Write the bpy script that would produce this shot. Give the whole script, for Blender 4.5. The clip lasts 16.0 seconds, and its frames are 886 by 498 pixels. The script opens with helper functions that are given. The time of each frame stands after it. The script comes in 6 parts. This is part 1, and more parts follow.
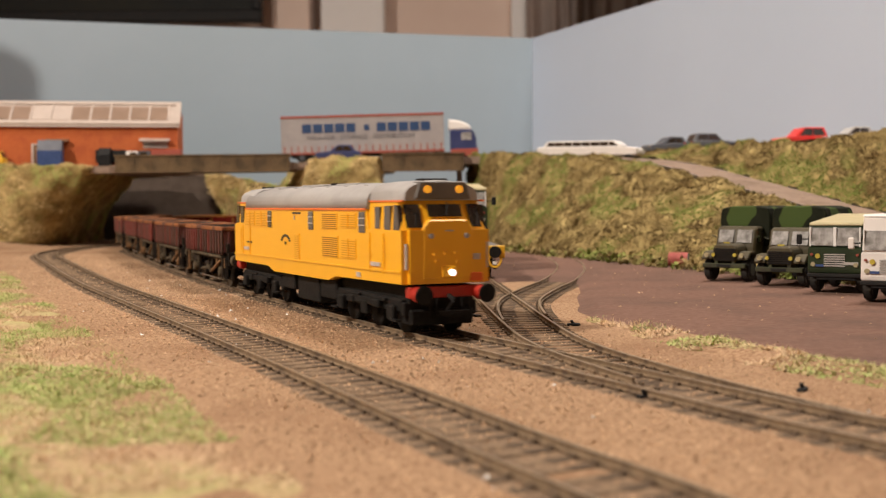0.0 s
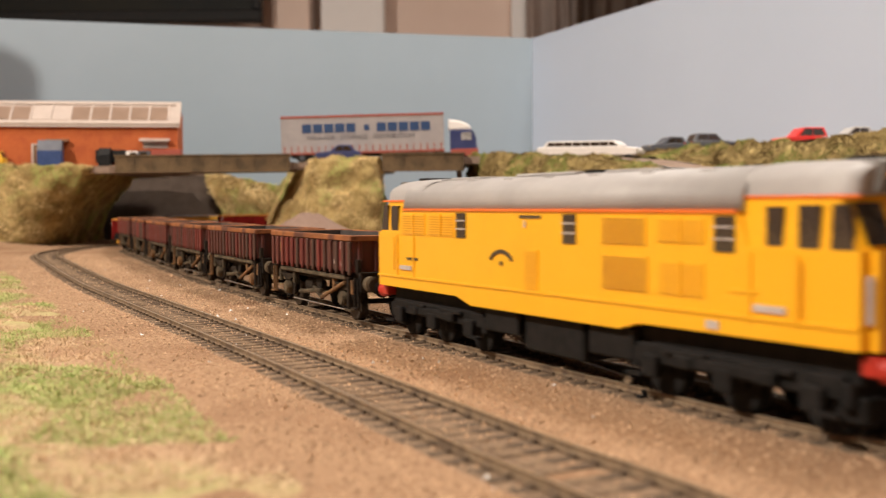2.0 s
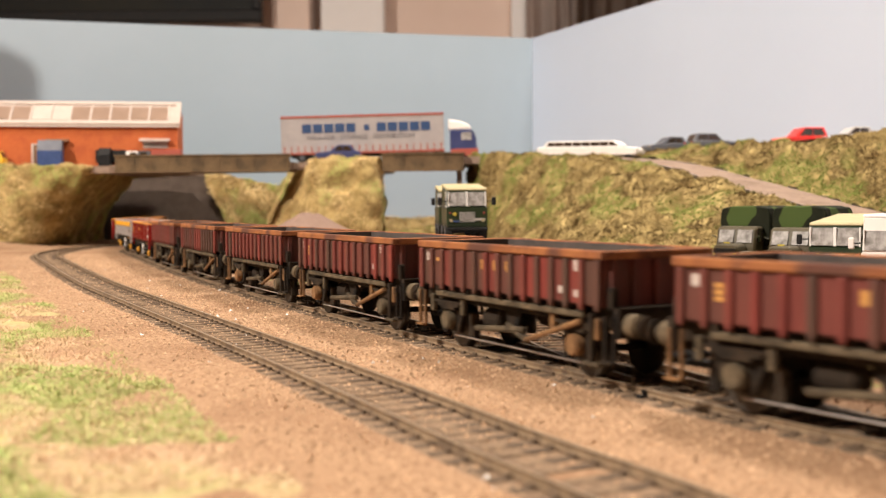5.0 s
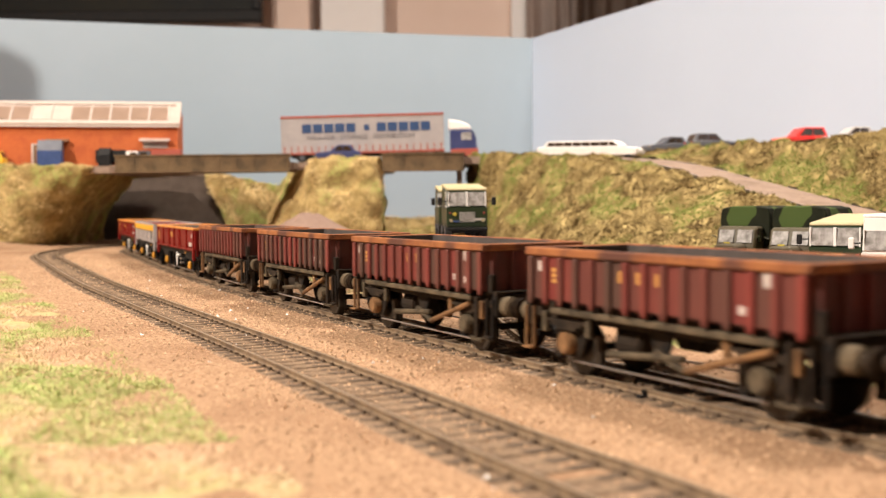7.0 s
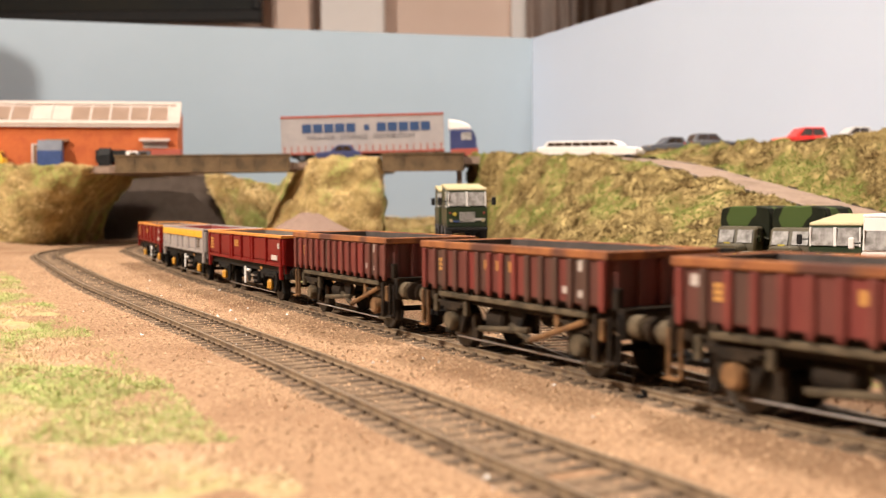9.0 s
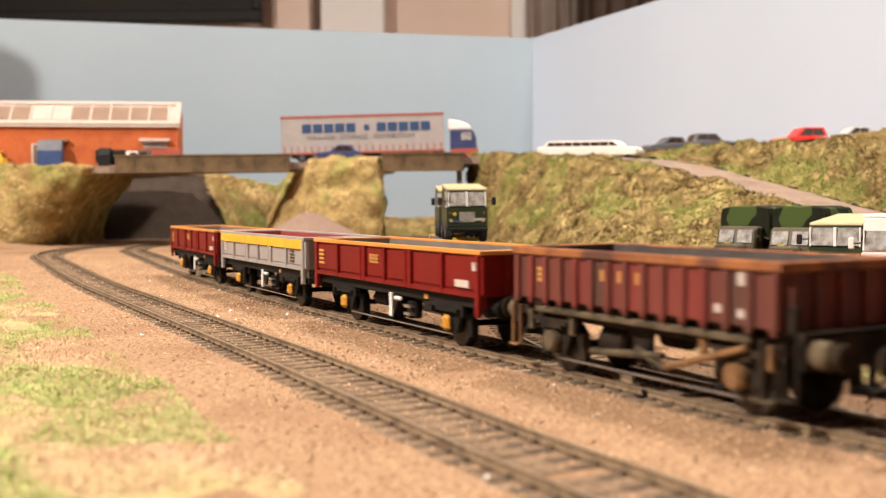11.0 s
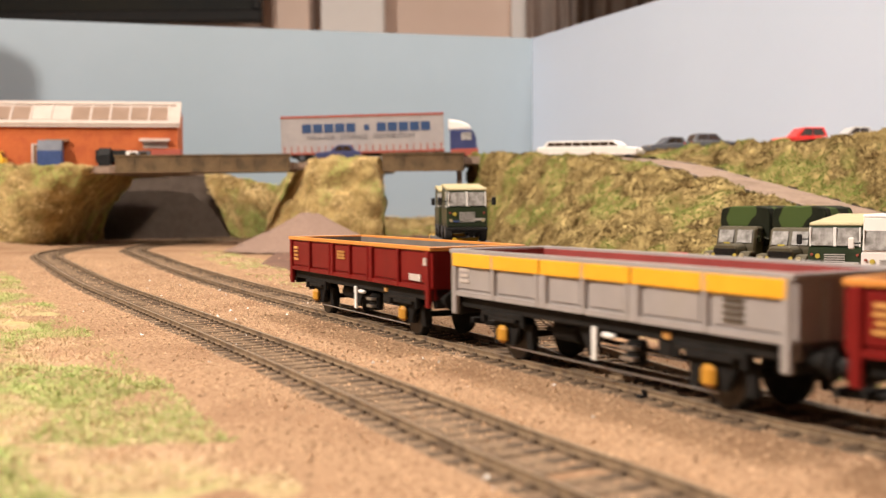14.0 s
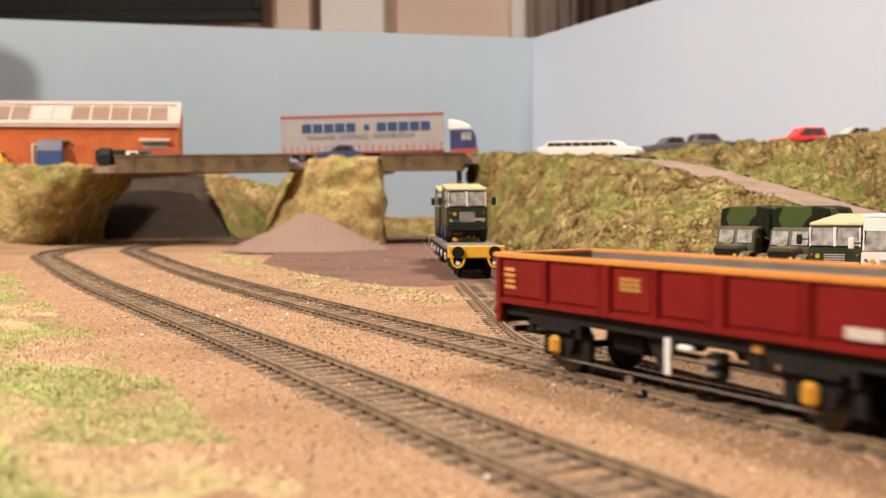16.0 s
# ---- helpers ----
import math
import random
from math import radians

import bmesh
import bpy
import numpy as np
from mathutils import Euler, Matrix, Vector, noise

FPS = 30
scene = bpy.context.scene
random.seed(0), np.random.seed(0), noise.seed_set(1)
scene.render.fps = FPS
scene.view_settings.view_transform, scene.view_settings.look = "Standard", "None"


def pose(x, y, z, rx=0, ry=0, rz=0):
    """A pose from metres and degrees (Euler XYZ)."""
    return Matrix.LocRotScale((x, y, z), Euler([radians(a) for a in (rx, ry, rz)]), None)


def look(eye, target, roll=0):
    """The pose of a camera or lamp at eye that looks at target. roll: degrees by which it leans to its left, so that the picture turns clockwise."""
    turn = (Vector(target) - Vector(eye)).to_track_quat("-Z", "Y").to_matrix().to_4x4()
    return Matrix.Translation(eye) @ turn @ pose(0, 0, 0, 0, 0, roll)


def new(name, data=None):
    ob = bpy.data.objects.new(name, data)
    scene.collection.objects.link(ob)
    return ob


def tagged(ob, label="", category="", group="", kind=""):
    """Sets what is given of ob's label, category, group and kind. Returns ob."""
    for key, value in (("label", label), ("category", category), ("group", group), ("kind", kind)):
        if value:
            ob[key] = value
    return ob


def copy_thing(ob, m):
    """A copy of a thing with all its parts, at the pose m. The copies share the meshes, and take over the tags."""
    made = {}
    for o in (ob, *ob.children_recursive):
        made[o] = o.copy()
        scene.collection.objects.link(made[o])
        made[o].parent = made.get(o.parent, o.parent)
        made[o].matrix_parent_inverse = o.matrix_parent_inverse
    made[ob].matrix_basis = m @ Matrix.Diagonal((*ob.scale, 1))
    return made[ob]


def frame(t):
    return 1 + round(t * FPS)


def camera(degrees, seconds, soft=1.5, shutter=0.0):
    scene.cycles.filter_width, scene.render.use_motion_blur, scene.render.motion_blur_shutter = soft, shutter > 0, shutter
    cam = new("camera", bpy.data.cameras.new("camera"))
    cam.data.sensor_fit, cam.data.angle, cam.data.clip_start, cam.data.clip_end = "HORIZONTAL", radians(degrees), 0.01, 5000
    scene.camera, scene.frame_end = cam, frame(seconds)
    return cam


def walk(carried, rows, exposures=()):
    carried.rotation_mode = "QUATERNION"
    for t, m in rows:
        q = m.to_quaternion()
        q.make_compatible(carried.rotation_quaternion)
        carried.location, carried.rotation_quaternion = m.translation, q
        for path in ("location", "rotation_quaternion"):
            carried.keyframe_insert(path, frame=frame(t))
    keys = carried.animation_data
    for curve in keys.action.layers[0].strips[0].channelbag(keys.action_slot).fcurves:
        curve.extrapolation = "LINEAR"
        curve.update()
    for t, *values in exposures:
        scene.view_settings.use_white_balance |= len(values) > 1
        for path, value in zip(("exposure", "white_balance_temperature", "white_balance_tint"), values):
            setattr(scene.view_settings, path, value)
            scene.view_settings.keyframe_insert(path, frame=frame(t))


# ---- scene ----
# ---- camera ----
FOV = 44.46
EYE = (0.0, 0.0, 0.045)
SHOT = Matrix.Translation(EYE) @ Euler((math.pi / 2 - 0.0429, 0, 0)).to_matrix().to_4x4() @ pose(0, 0, 0, 0, 0, -0.44)
cam = camera(FOV, 16.0, soft=1.2, shutter=0.7)
cam.data.dof.use_dof = True
cam.data.dof.focus_distance = 0.44
cam.data.dof.aperture_fstop = 21
walk(cam, [(0.0, SHOT), (16.0, SHOT)],
     exposures=[(0.0, -0.47), (1.0, -0.40), (2.0, -0.29), (2.5, -0.29), (3.5, -0.21), (4.2, -0.04), (6.3, 0.24), (9.0, 0.24), (12.0, 0.21), (13.2, 0.18), (14.0, 0.09), (15.0, -0.06), (16.0, 0.05)])

# ---- light: one warm room lamp behind the camera, and the lit room round it ----
world = bpy.data.worlds.new("world")
scene.world = world
world.use_nodes = True
world.node_tree.nodes["Background"].inputs[0].default_value = (1.0, 0.9, 0.82, 1)
world.node_tree.nodes["Background"].inputs[1].default_value = 0.03


def area_lamp(name, eye, target, size, watts, colour):
    data = bpy.data.lights.new(name, "AREA")
    data.shape, data.size, data.energy, data.color = "DISK", size, watts, colour
    ob = new(name, data)
    ob.matrix_world = look(eye, target)
    return ob


area_lamp("room_lamp", (-1.25, -0.30, 1.38), (0, 0.7, 0), 0.10, 60, (1.0, 0.89, 0.77))
area_lamp("ceiling_lamp", (0.5, 0.9, 1.42), (0.3, 0.9, 0), 0.35, 30, (1.0, 0.9, 0.8))

# ---- materials ----


def ramp(nt, fac, a, b, lo=0.35, hi=0.65):
    r = nt.nodes.new("ShaderNodeValToRGB")
    r.color_ramp.elements[0].color, r.color_ramp.elements[1].color = (*a, 1), (*b, 1)
    r.color_ramp.elements[0].position, r.color_ramp.elements[1].position = lo, hi
    nt.links.new(fac, r.inputs[0])
    return r.outputs[0]


def mix(nt, fac, a, b):
    m = nt.nodes.new("ShaderNodeMix")
    m.data_type = "RGBA"
    for key, val in ((0, fac), (6, a), (7, b)):
        if hasattr(val, "is_output"):
            nt.links.new(val, m.inputs[key])
        else:
            m.inputs[key].default_value = (*val, 1) if key else val
    return m.outputs[2]


def noise_tex(nt, co, scale, detail=4.0, rough=0.6):
    n = nt.nodes.new("ShaderNodeTexNoise")
    n.inputs["Scale"].default_value, n.inputs["Detail"].default_value, n.inputs["Roughness"].default_value = scale, detail, rough
    nt.links.new(co, n.inputs["Vector"])
    return n.outputs["Fac"]


def mat(name, a, b=None, scale=300.0, rough=0.6, metal=0.0, bump=0.0, bscale=1500.0, c=None, cscale=40.0, clo=0.5, chi=0.62,
        stretch=None, spread=0.0, coat=0.0, cdetail=5.0, lo=0.35, hi=0.65, spec=0.5):
    """Two colours mixed at a fine scale, a third in larger patches, fine relief."""
    m = bpy.data.materials.new(name)
    m.use_nodes = True
    nt = m.node_tree
    bs = nt.nodes["Principled BSDF"]
    co = nt.nodes.new("ShaderNodeTexCoord").outputs["Object"]
    if stretch:
        mp = nt.nodes.new("ShaderNodeMapping")
        mp.inputs["Scale"].default_value = stretch
        nt.links.new(co, mp.inputs["Vector"])
        co = mp.outputs["Vector"]
    col = ramp(nt, noise_tex(nt, co, scale), a, b or a, lo, hi)
    if c:
        f = nt.nodes.new("ShaderNodeMapRange")
        f.inputs["From Min"].default_value, f.inputs["From Max"].default_value = clo, chi
        nt.links.new(noise_tex(nt, co, cscale, cdetail), f.inputs["Value"])
        col = mix(nt, f.outputs["Result"], col, c)
    if spread:
        geo = nt.nodes.new("ShaderNodeNewGeometry").outputs["Random Per Island"]
        hs = nt.nodes.new("ShaderNodeHueSaturation")
        mr = nt.nodes.new("ShaderNodeMapRange")
        mr.inputs["To Min"].default_value, mr.inputs["To Max"].default_value = 1 - spread, 1 + spread
        nt.links.new(geo, mr.inputs["Value"])
        nt.links.new(mr.outputs["Result"], hs.inputs["Value"])
        nt.links.new(col, hs.inputs["Color"])
        col = hs.outputs["Color"]
    nt.links.new(col, bs.inputs["Base Color"])
    bs.inputs["Roughness"].default_value, bs.inputs["Metallic"].default_value = rough, metal
    bs.inputs["Coat Weight"].default_value = coat
    bs.inputs["Specular IOR Level"].default_value = spec
    if bump:
        bp = nt.nodes.new("ShaderNodeBump")
        bp.inputs["Strength"].default_value, bp.inputs["Distance"].default_value = bump, 0.0006
        nt.links.new(noise_tex(nt, co, bscale, 3.0), bp.inputs["Height"])
        nt.links.new(bp.outputs["Normal"], bs.inputs["Normal"])
    return m


def glow(name, colour, strength):
    m = bpy.data.materials.new(name)
    m.use_nodes = True
    bs = m.node_tree.nodes["Principled BSDF"]
    bs.inputs["Base Color"].default_value = (*colour, 1)
    bs.inputs["Emission Color"].default_value, bs.inputs["Emission Strength"].default_value = (*colour, 1), strength
    return m


BALLAST = mat("ballast", (0.23, 0.132, 0.076), (0.49, 0.32, 0.195), 800, 0.95, bump=1.0, bscale=1400, c=(0.235, 0.13, 0.075), cscale=16, clo=0.48, chi=0.74, spec=0.15)
STONE = mat("ballast_stones", (0.40, 0.26, 0.16), (0.55, 0.38, 0.245), 700, 0.95, spread=0.35, spec=0.15)
YARD = mat("yard_cinders", (0.15, 0.083, 0.062), (0.205, 0.12, 0.093), 350, 0.95, bump=0.5, bscale=1200, c=(0.12, 0.075, 0.06), cscale=18, clo=0.45, chi=0.7, spec=0.15)
GRAVEL = mat("spoil_gravel", (0.22, 0.145, 0.115), (0.31, 0.215, 0.17), 700, 0.95, bump=0.8, bscale=1300, spec=0.15)
TURF = mat("turf_soil", (0.32, 0.20, 0.12), (0.54, 0.37, 0.235), 700, 0.95, bump=1.0, bscale=900, c=(0.40, 0.42, 0.17), cscale=15, clo=0.45, chi=0.68, cdetail=6.0, spec=0.1)
GRASS_A = mat("grass_straw", (0.58, 0.41, 0.26), (0.70, 0.52, 0.34), 60, 0.9, spread=0.1, c=(0.40, 0.41, 0.17), cscale=24, clo=0.50, chi=0.64, spec=0.1)
GRASS_G = mat("grass_green", (0.36, 0.46, 0.15), (0.52, 0.56, 0.24), 50, 0.9, spread=0.2, spec=0.1)
HEDGE_SOIL = mat("bank_earth", (0.19, 0.13, 0.05), (0.46, 0.35, 0.15), 60, 0.95, bump=1.0, bscale=300, spec=0.1)
FLOCK = mat("bank_flock", (0.088, 0.055, 0.021), (0.325, 0.245, 0.11), 44, 0.95, spread=0.10, lo=0.37, hi=0.60, c=(0.225, 0.265, 0.072), cscale=24, clo=0.50, chi=0.62, cdetail=2.0, spec=0.05)
FLOCK_Y = mat("bank_flock_straw", (0.40, 0.27, 0.105), (0.76, 0.58, 0.30), 42, 0.95, spread=0.12, lo=0.38, hi=0.60, c=(0.40, 0.44, 0.14), cscale=22, clo=0.52, chi=0.62, cdetail=2.0, spec=0.1)
ROAD = mat("ramp_road", (0.24, 0.17, 0.13), (0.31, 0.23, 0.18), 300, 0.95, bump=0.4, c=(0.2, 0.14, 0.105), cscale=30, spec=0.15)
RAIL = mat("rail_weathered", (0.17, 0.115, 0.068), (0.26, 0.18, 0.11), 500, 0.7, metal=0.1, c=(0.11, 0.072, 0.045), cscale=120)
RAILTOP = mat("rail_head", (0.24, 0.17, 0.11), (0.33, 0.25, 0.17), 500, 0.45, metal=0.4)
SLEEPER = mat("sleeper", (0.075, 0.052, 0.036), (0.15, 0.105, 0.07), 500, 0.9, bump=0.4, c=(0.24, 0.165, 0.105), cscale=160, clo=0.48, chi=0.6, spec=0.2)
# board blues carry the fall of light: left darker as shaded, right paler as lit
BOARD_L = mat("backdrop_blue_shaded", (0.285, 0.35, 0.41), (0.30, 0.365, 0.43), 5, 0.7, c=(0.27, 0.335, 0.39), cscale=3, clo=0.4, chi=0.8, bump=0.05, bscale=200)
BOARD_R = mat("backdrop_blue_lit", (0.53, 0.615, 0.755), (0.55, 0.635, 0.775), 5, 0.7, c=(0.51, 0.595, 0.735), cscale=3, clo=0.4, chi=0.8, bump=0.05, bscale=200)
WALL = mat("room_wallpaper", (0.76, 0.60, 0.52), (0.79, 0.63, 0.55), 6, 0.8, bump=0.05, bscale=60)
WHITEWALL = mat("white_paint", (0.82, 0.80, 0.80), (0.85, 0.83, 0.83), 8, 0.7)
CEIL = mat("ceiling_paint", (0.78, 0.76, 0.72), (0.8, 0.78, 0.74), 4, 0.8)
CARPET = mat("carpet", (0.25, 0.18, 0.13), (0.33, 0.24, 0.18), 90, 0.95, bump=0.5, bscale=300)
# the darker upright streaks paint in shade between the folds
CURTAIN = mat("curtain", (0.40, 0.31, 0.26), (0.50, 0.40, 0.34), 30, 0.9, stretch=(6, 6, 0.3))
CURTAIN_PALE = mat("pale_curtain", (0.70, 0.60, 0.55), (0.82, 0.74, 0.70), 40, 0.9, stretch=(6, 6, 0.3))
BLACK = mat("black_plastic", (0.008, 0.008, 0.009), (0.013, 0.012, 0.012), 60, 0.6, spec=0.25)
SCREEN = mat("dark_screen", (0.006, 0.008, 0.010), (0.016, 0.015, 0.010), 3, 0.6, spec=0.2)
CONCRETE = mat("bridge_concrete", (0.105, 0.066, 0.032), (0.16, 0.105, 0.052), 120, 0.9, c=(0.07, 0.045, 0.022), cscale=60, bump=0.3, bscale=700)
DARKSTONE = mat("abutment_card", (0.105, 0.075, 0.058), (0.135, 0.098, 0.076), 90, 0.9, bump=0.15)

# ---- helpers of the scene ----


def part(name, bm, material, parent, label=""):
    me = bpy.data.meshes.new(name)
    bm.to_mesh(me)
    bm.free()
    me.materials.append(material)
    ob = new(name, me)
    ob.parent = parent
    if label:
        tagged(ob, label)
    return ob


def parts(name, rows, material, parent, bevel=0.0, label=""):
    for r in rows:
        part(name, box(*r, bevel), material, parent, label)


def thing(name, label, category="", group="", at=None, kind=""):
    ob = new(name)
    ob.empty_display_size = 0.01
    if at is not None:
        ob.matrix_world = at
    return tagged(ob, label, category, group, kind)


def solid(name, bm, material, label, category="", kind="", group=""):
    me = bpy.data.meshes.new(name)
    bm.to_mesh(me)
    bm.free()
    me.materials.append(material)
    return tagged(new(name, me), label, category, group, kind)


def box(x0, x1, y0, y1, z0, z1, bevel=0.0, bm=None, seg=1):
    bm = bm or bmesh.new()
    vs = [bm.verts.new((x, y, z)) for x in (x0, x1) for y in (y0, y1) for z in (z0, z1)]
    fs = [bm.faces.new([vs[i] for i in q]) for q in ((0, 1, 3, 2), (4, 6, 7, 5), (0, 4, 5, 1), (2, 3, 7, 6), (0, 2, 6, 4), (1, 5, 7, 3))]
    if bevel:
        es = list({e for f in fs for e in f.edges})
        bmesh.ops.bevel(bm, geom=es, offset=bevel, segments=seg, affect="EDGES", profile=0.6)
    return bm


def boxes(rows, bevel=0.0):
    bm = bmesh.new()
    for r in rows:
        box(*r, bevel=bevel, bm=bm)
    return bm


def prism(pts, y0, y1, axis="y", bevel=0.0, bm=None):
    """A closed outline, pushed along an axis. Outline points are (x, z), (y, z) or (x, y)."""
    bm = bm or bmesh.new()

    def v(p, d):
        return {"y": (p[0], d, p[1]), "x": (d, p[0], p[1]), "z": (p[0], p[1], d)}[axis]
    a = [bm.verts.new(v(p, y0)) for p in pts]
    b = [bm.verts.new(v(p, y1)) for p in pts]
    n = len(pts)
    fs = [bm.faces.new(a), bm.faces.new(b[::-1])]
    fs += [bm.faces.new((a[i], b[i], b[(i + 1) % n], a[(i + 1) % n])) for i in range(n)]
    bmesh.ops.recalc_face_normals(bm, faces=fs)
    if bevel:
        bmesh.ops.bevel(bm, geom=list({e for f in fs for e in f.edges}), offset=bevel, segments=1, affect="EDGES")
    return bm


def disc(cx, cy, cz, r, depth, axis="y", seg=24, bm=None, r2=None, bevel=0.0):
    bm = bm or bmesh.new()
    turn = {"y": Matrix.Rotation(math.pi / 2, 4, "X"), "x": Matrix.Rotation(math.pi / 2, 4, "Y"), "z": Matrix()}[axis]
    res = bmesh.ops.create_cone(bm, cap_ends=True, segments=seg, radius1=r, radius2=r if r2 is None else r2, depth=depth, matrix=Matrix.Translation((cx, cy, cz)) @ turn)
    if bevel:
        es = {e for v in res["verts"] for e in v.link_edges if len(e.link_faces) == 2 and e.calc_face_angle(0) > 0.9}
        bmesh.ops.bevel(bm, geom=list(es), offset=bevel, segments=2, affect="EDGES")
    return bm


def bar(a, b, r, bm=None, seg=8):
    bm = bm or bmesh.new()
    a, b = Vector(a), Vector(b)
    m = Matrix.Translation((a + b) / 2) @ (b - a).to_track_quat("Z", "Y").to_matrix().to_4x4()
    bmesh.ops.create_cone(bm, cap_ends=True, segments=seg, radius1=r, radius2=r, depth=(b - a).length, matrix=m)
    return bm


def spline(ctrl, n=24):
    q = [np.array(c, float) for c in ctrl]
    q = [2 * q[0] - q[1]] + q + [2 * q[-1] - q[-2]]
    out = []
    for i in range(1, len(q) - 2):
        a, b, c, d = q[i - 1:i + 3]
        for k in range(n):
            t = k / n
            out.append(0.5 * (2 * b + (c - a) * t + (2 * a - 5 * b + 4 * c - d) * t * t + (3 * b - a - 3 * c + d) * t ** 3))
    return np.array(out + [q[-2]])


def resample(line, n):
    line = np.array(line, float)
    s = np.r_[0, np.cumsum(np.linalg.norm(np.diff(line, axis=0), axis=1))]
    u = np.linspace(0, s[-1], n)
    return np.stack([np.interp(u, s, line[:, k]) for k in range(line.shape[1])], 1)


def loft(lines, nu, nv, amp=0.0, freq=40.0, smooth=True, fine=0.0):
    """A sheet through several lines of points, with lumps."""
    rows = [resample(spline(l, 12) if len(l) > 2 else l, nu) for l in lines]
    bm = bmesh.new()
    grid = []
    m = len(lines) - 1
    for j in range(nv + 1):
        t = j / nv * m
        k = min(int(t), m - 1)
        w = t - k
        line = rows[k] * (1 - w) + rows[k + 1] * w
        g = []
        for q in line:
            v = Vector(q)
            if amp:
                v.z += amp * (noise.noise(v * freq) + 0.5 * noise.noise(v * freq * 2.3))
                v += Vector((noise.noise(v * freq + Vector((7, 0, 0))), noise.noise(v * freq + Vector((0, 9, 0))), 0)) * amp * 0.8
            if fine:
                v.z += fine * noise.noise(v * freq * 6)
            g.append(bm.verts.new(v))
        grid.append(g)
    for j in range(nv):
        for i in range(nu - 1):
            f = bm.faces.new((grid[j][i], grid[j][i + 1], grid[j + 1][i + 1], grid[j + 1][i]))
            f.smooth = smooth
    bmesh.ops.recalc_face_normals(bm, faces=bm.faces)
    return bm


def scatter(ob, count, rng, low=None):
    """Points and normals spread evenly over a mesh."""
    me = ob.data
    me.calc_loop_triangles()
    co = np.array([v.co[:] for v in me.vertices])
    tri = np.array([t.vertices[:] for t in me.loop_triangles])
    a, b, c = co[tri[:, 0]], co[tri[:, 1]], co[tri[:, 2]]
    nrm = np.cross(b - a, c - a)
    ar = np.linalg.norm(nrm, axis=1)
    nrm = nrm / np.maximum(ar[:, None], 1e-12)
    nrm[nrm[:, 2] < 0] *= -1
    k = rng.choice(len(tri), count, p=ar / ar.sum())
    u, v = rng.random(count), rng.random(count)
    flip = u + v > 1
    u[flip], v[flip] = 1 - u[flip], 1 - v[flip]
    return a[k] + u[:, None] * (b[k] - a[k]) + v[:, None] * (c[k] - a[k]), nrm[k]


def from_arrays(name, verts, faces, material, label, category, smooth=False):
    me = bpy.data.meshes.new(name)
    me.from_pydata(verts.tolist(), [], faces.tolist())
    me.materials.append(material)
    ob = new(name, me)
    return tagged(ob, label, category, "", "stuff")


def tufts(name, place, blades, length, material, label, rng, lean=0.7, width=0.12):
    """Upright blades, one thin triangle each."""
    p, n = place
    p, n = np.repeat(p, blades, 0), np.repeat(n, blades, 0)
    k = len(p)
    d = n * 0.25 + rng.normal(0, lean, (k, 3))
    d[:, 2] = np.abs(d[:, 2]) * 0.45
    d /= np.linalg.norm(d, axis=1)[:, None]
    side = np.cross(d, rng.normal(0, 0.35, (k, 3)) + np.array([0, 0, 1.0]))
    side /= np.linalg.norm(side, axis=1)[:, None]
    ln = length * rng.uniform(0.45, 1.25, k)[:, None]
    o = p + rng.normal(0, length * 0.25, (k, 3)) * np.array([1, 1, 0.1])
    v = np.stack([o - side * ln * width, o + side * ln * width, o + d * ln], 1).reshape(-1, 3)
    return from_arrays(name, v, np.arange(3 * k).reshape(-1, 3), material, label, "grass")


def clumps(name, place, size, material, label, rng, leaves=7, category="scrub"):
    """Torn tufts of flock: a few crumpled flakes round each point."""
    p, n = place
    k = len(p)
    sz = size * rng.uniform(0.4, 1.35, k)
    p, n, sz = np.repeat(p, leaves, 0), np.repeat(n, leaves, 0), np.repeat(sz, leaves)[:, None]
    k = len(p)
    o = p + n * sz * 0.25 + rng.normal(0, 1, (k, 3)) * sz * 0.5
    a = rng.normal(0, 1, (k, 3))
    a /= np.linalg.norm(a, axis=1)[:, None]
    up = n + rng.normal(0, 0.45, (k, 3))
    b = np.cross(a, up)
    b /= np.linalg.norm(b, axis=1)[:, None]
    a, b = a * sz * 0.5, b * sz * 0.4
    v = np.stack([o - a, o - b * 0.7, o + a * 0.9 + b * 0.2, o + b], 1).reshape(-1, 3)
    return from_arrays(name, v, np.arange(4 * k).reshape(-1, 4), material, label, category)


def stones(name, p, size, material, label, rng):
    k = len(p)
    sz = size * rng.uniform(0.4, 1.2, k)[:, None]
    base = np.array([(1, 0, 0), (-0.5, 0.85, 0), (-0.5, -0.85, 0), (0.1, 0, 0.9)])
    v = base[None] + rng.normal(0, 0.22, (k, 4, 3))
    ang = rng.uniform(0, 6.28, k)
    c, s = np.cos(ang)[:, None], np.sin(ang)[:, None]
    v = np.stack([v[..., 0] * c - v[..., 1] * s, v[..., 0] * s + v[..., 1] * c, v[..., 2]], -1) * sz[:, None] + p[:, None]
    f = np.array([(0, 1, 3), (1, 2, 3), (2, 0, 3)])[None] + 4 * np.arange(k)[:, None, None]
    return from_arrays(name, v.reshape(-1, 3), f.reshape(-1, 3), material, label, "stones")


RNG = np.random.default_rng(5)

# ---- the room ----
ROOM = (-2.6, 2.8, -3.0, 3.4, -1.0, 1.5)


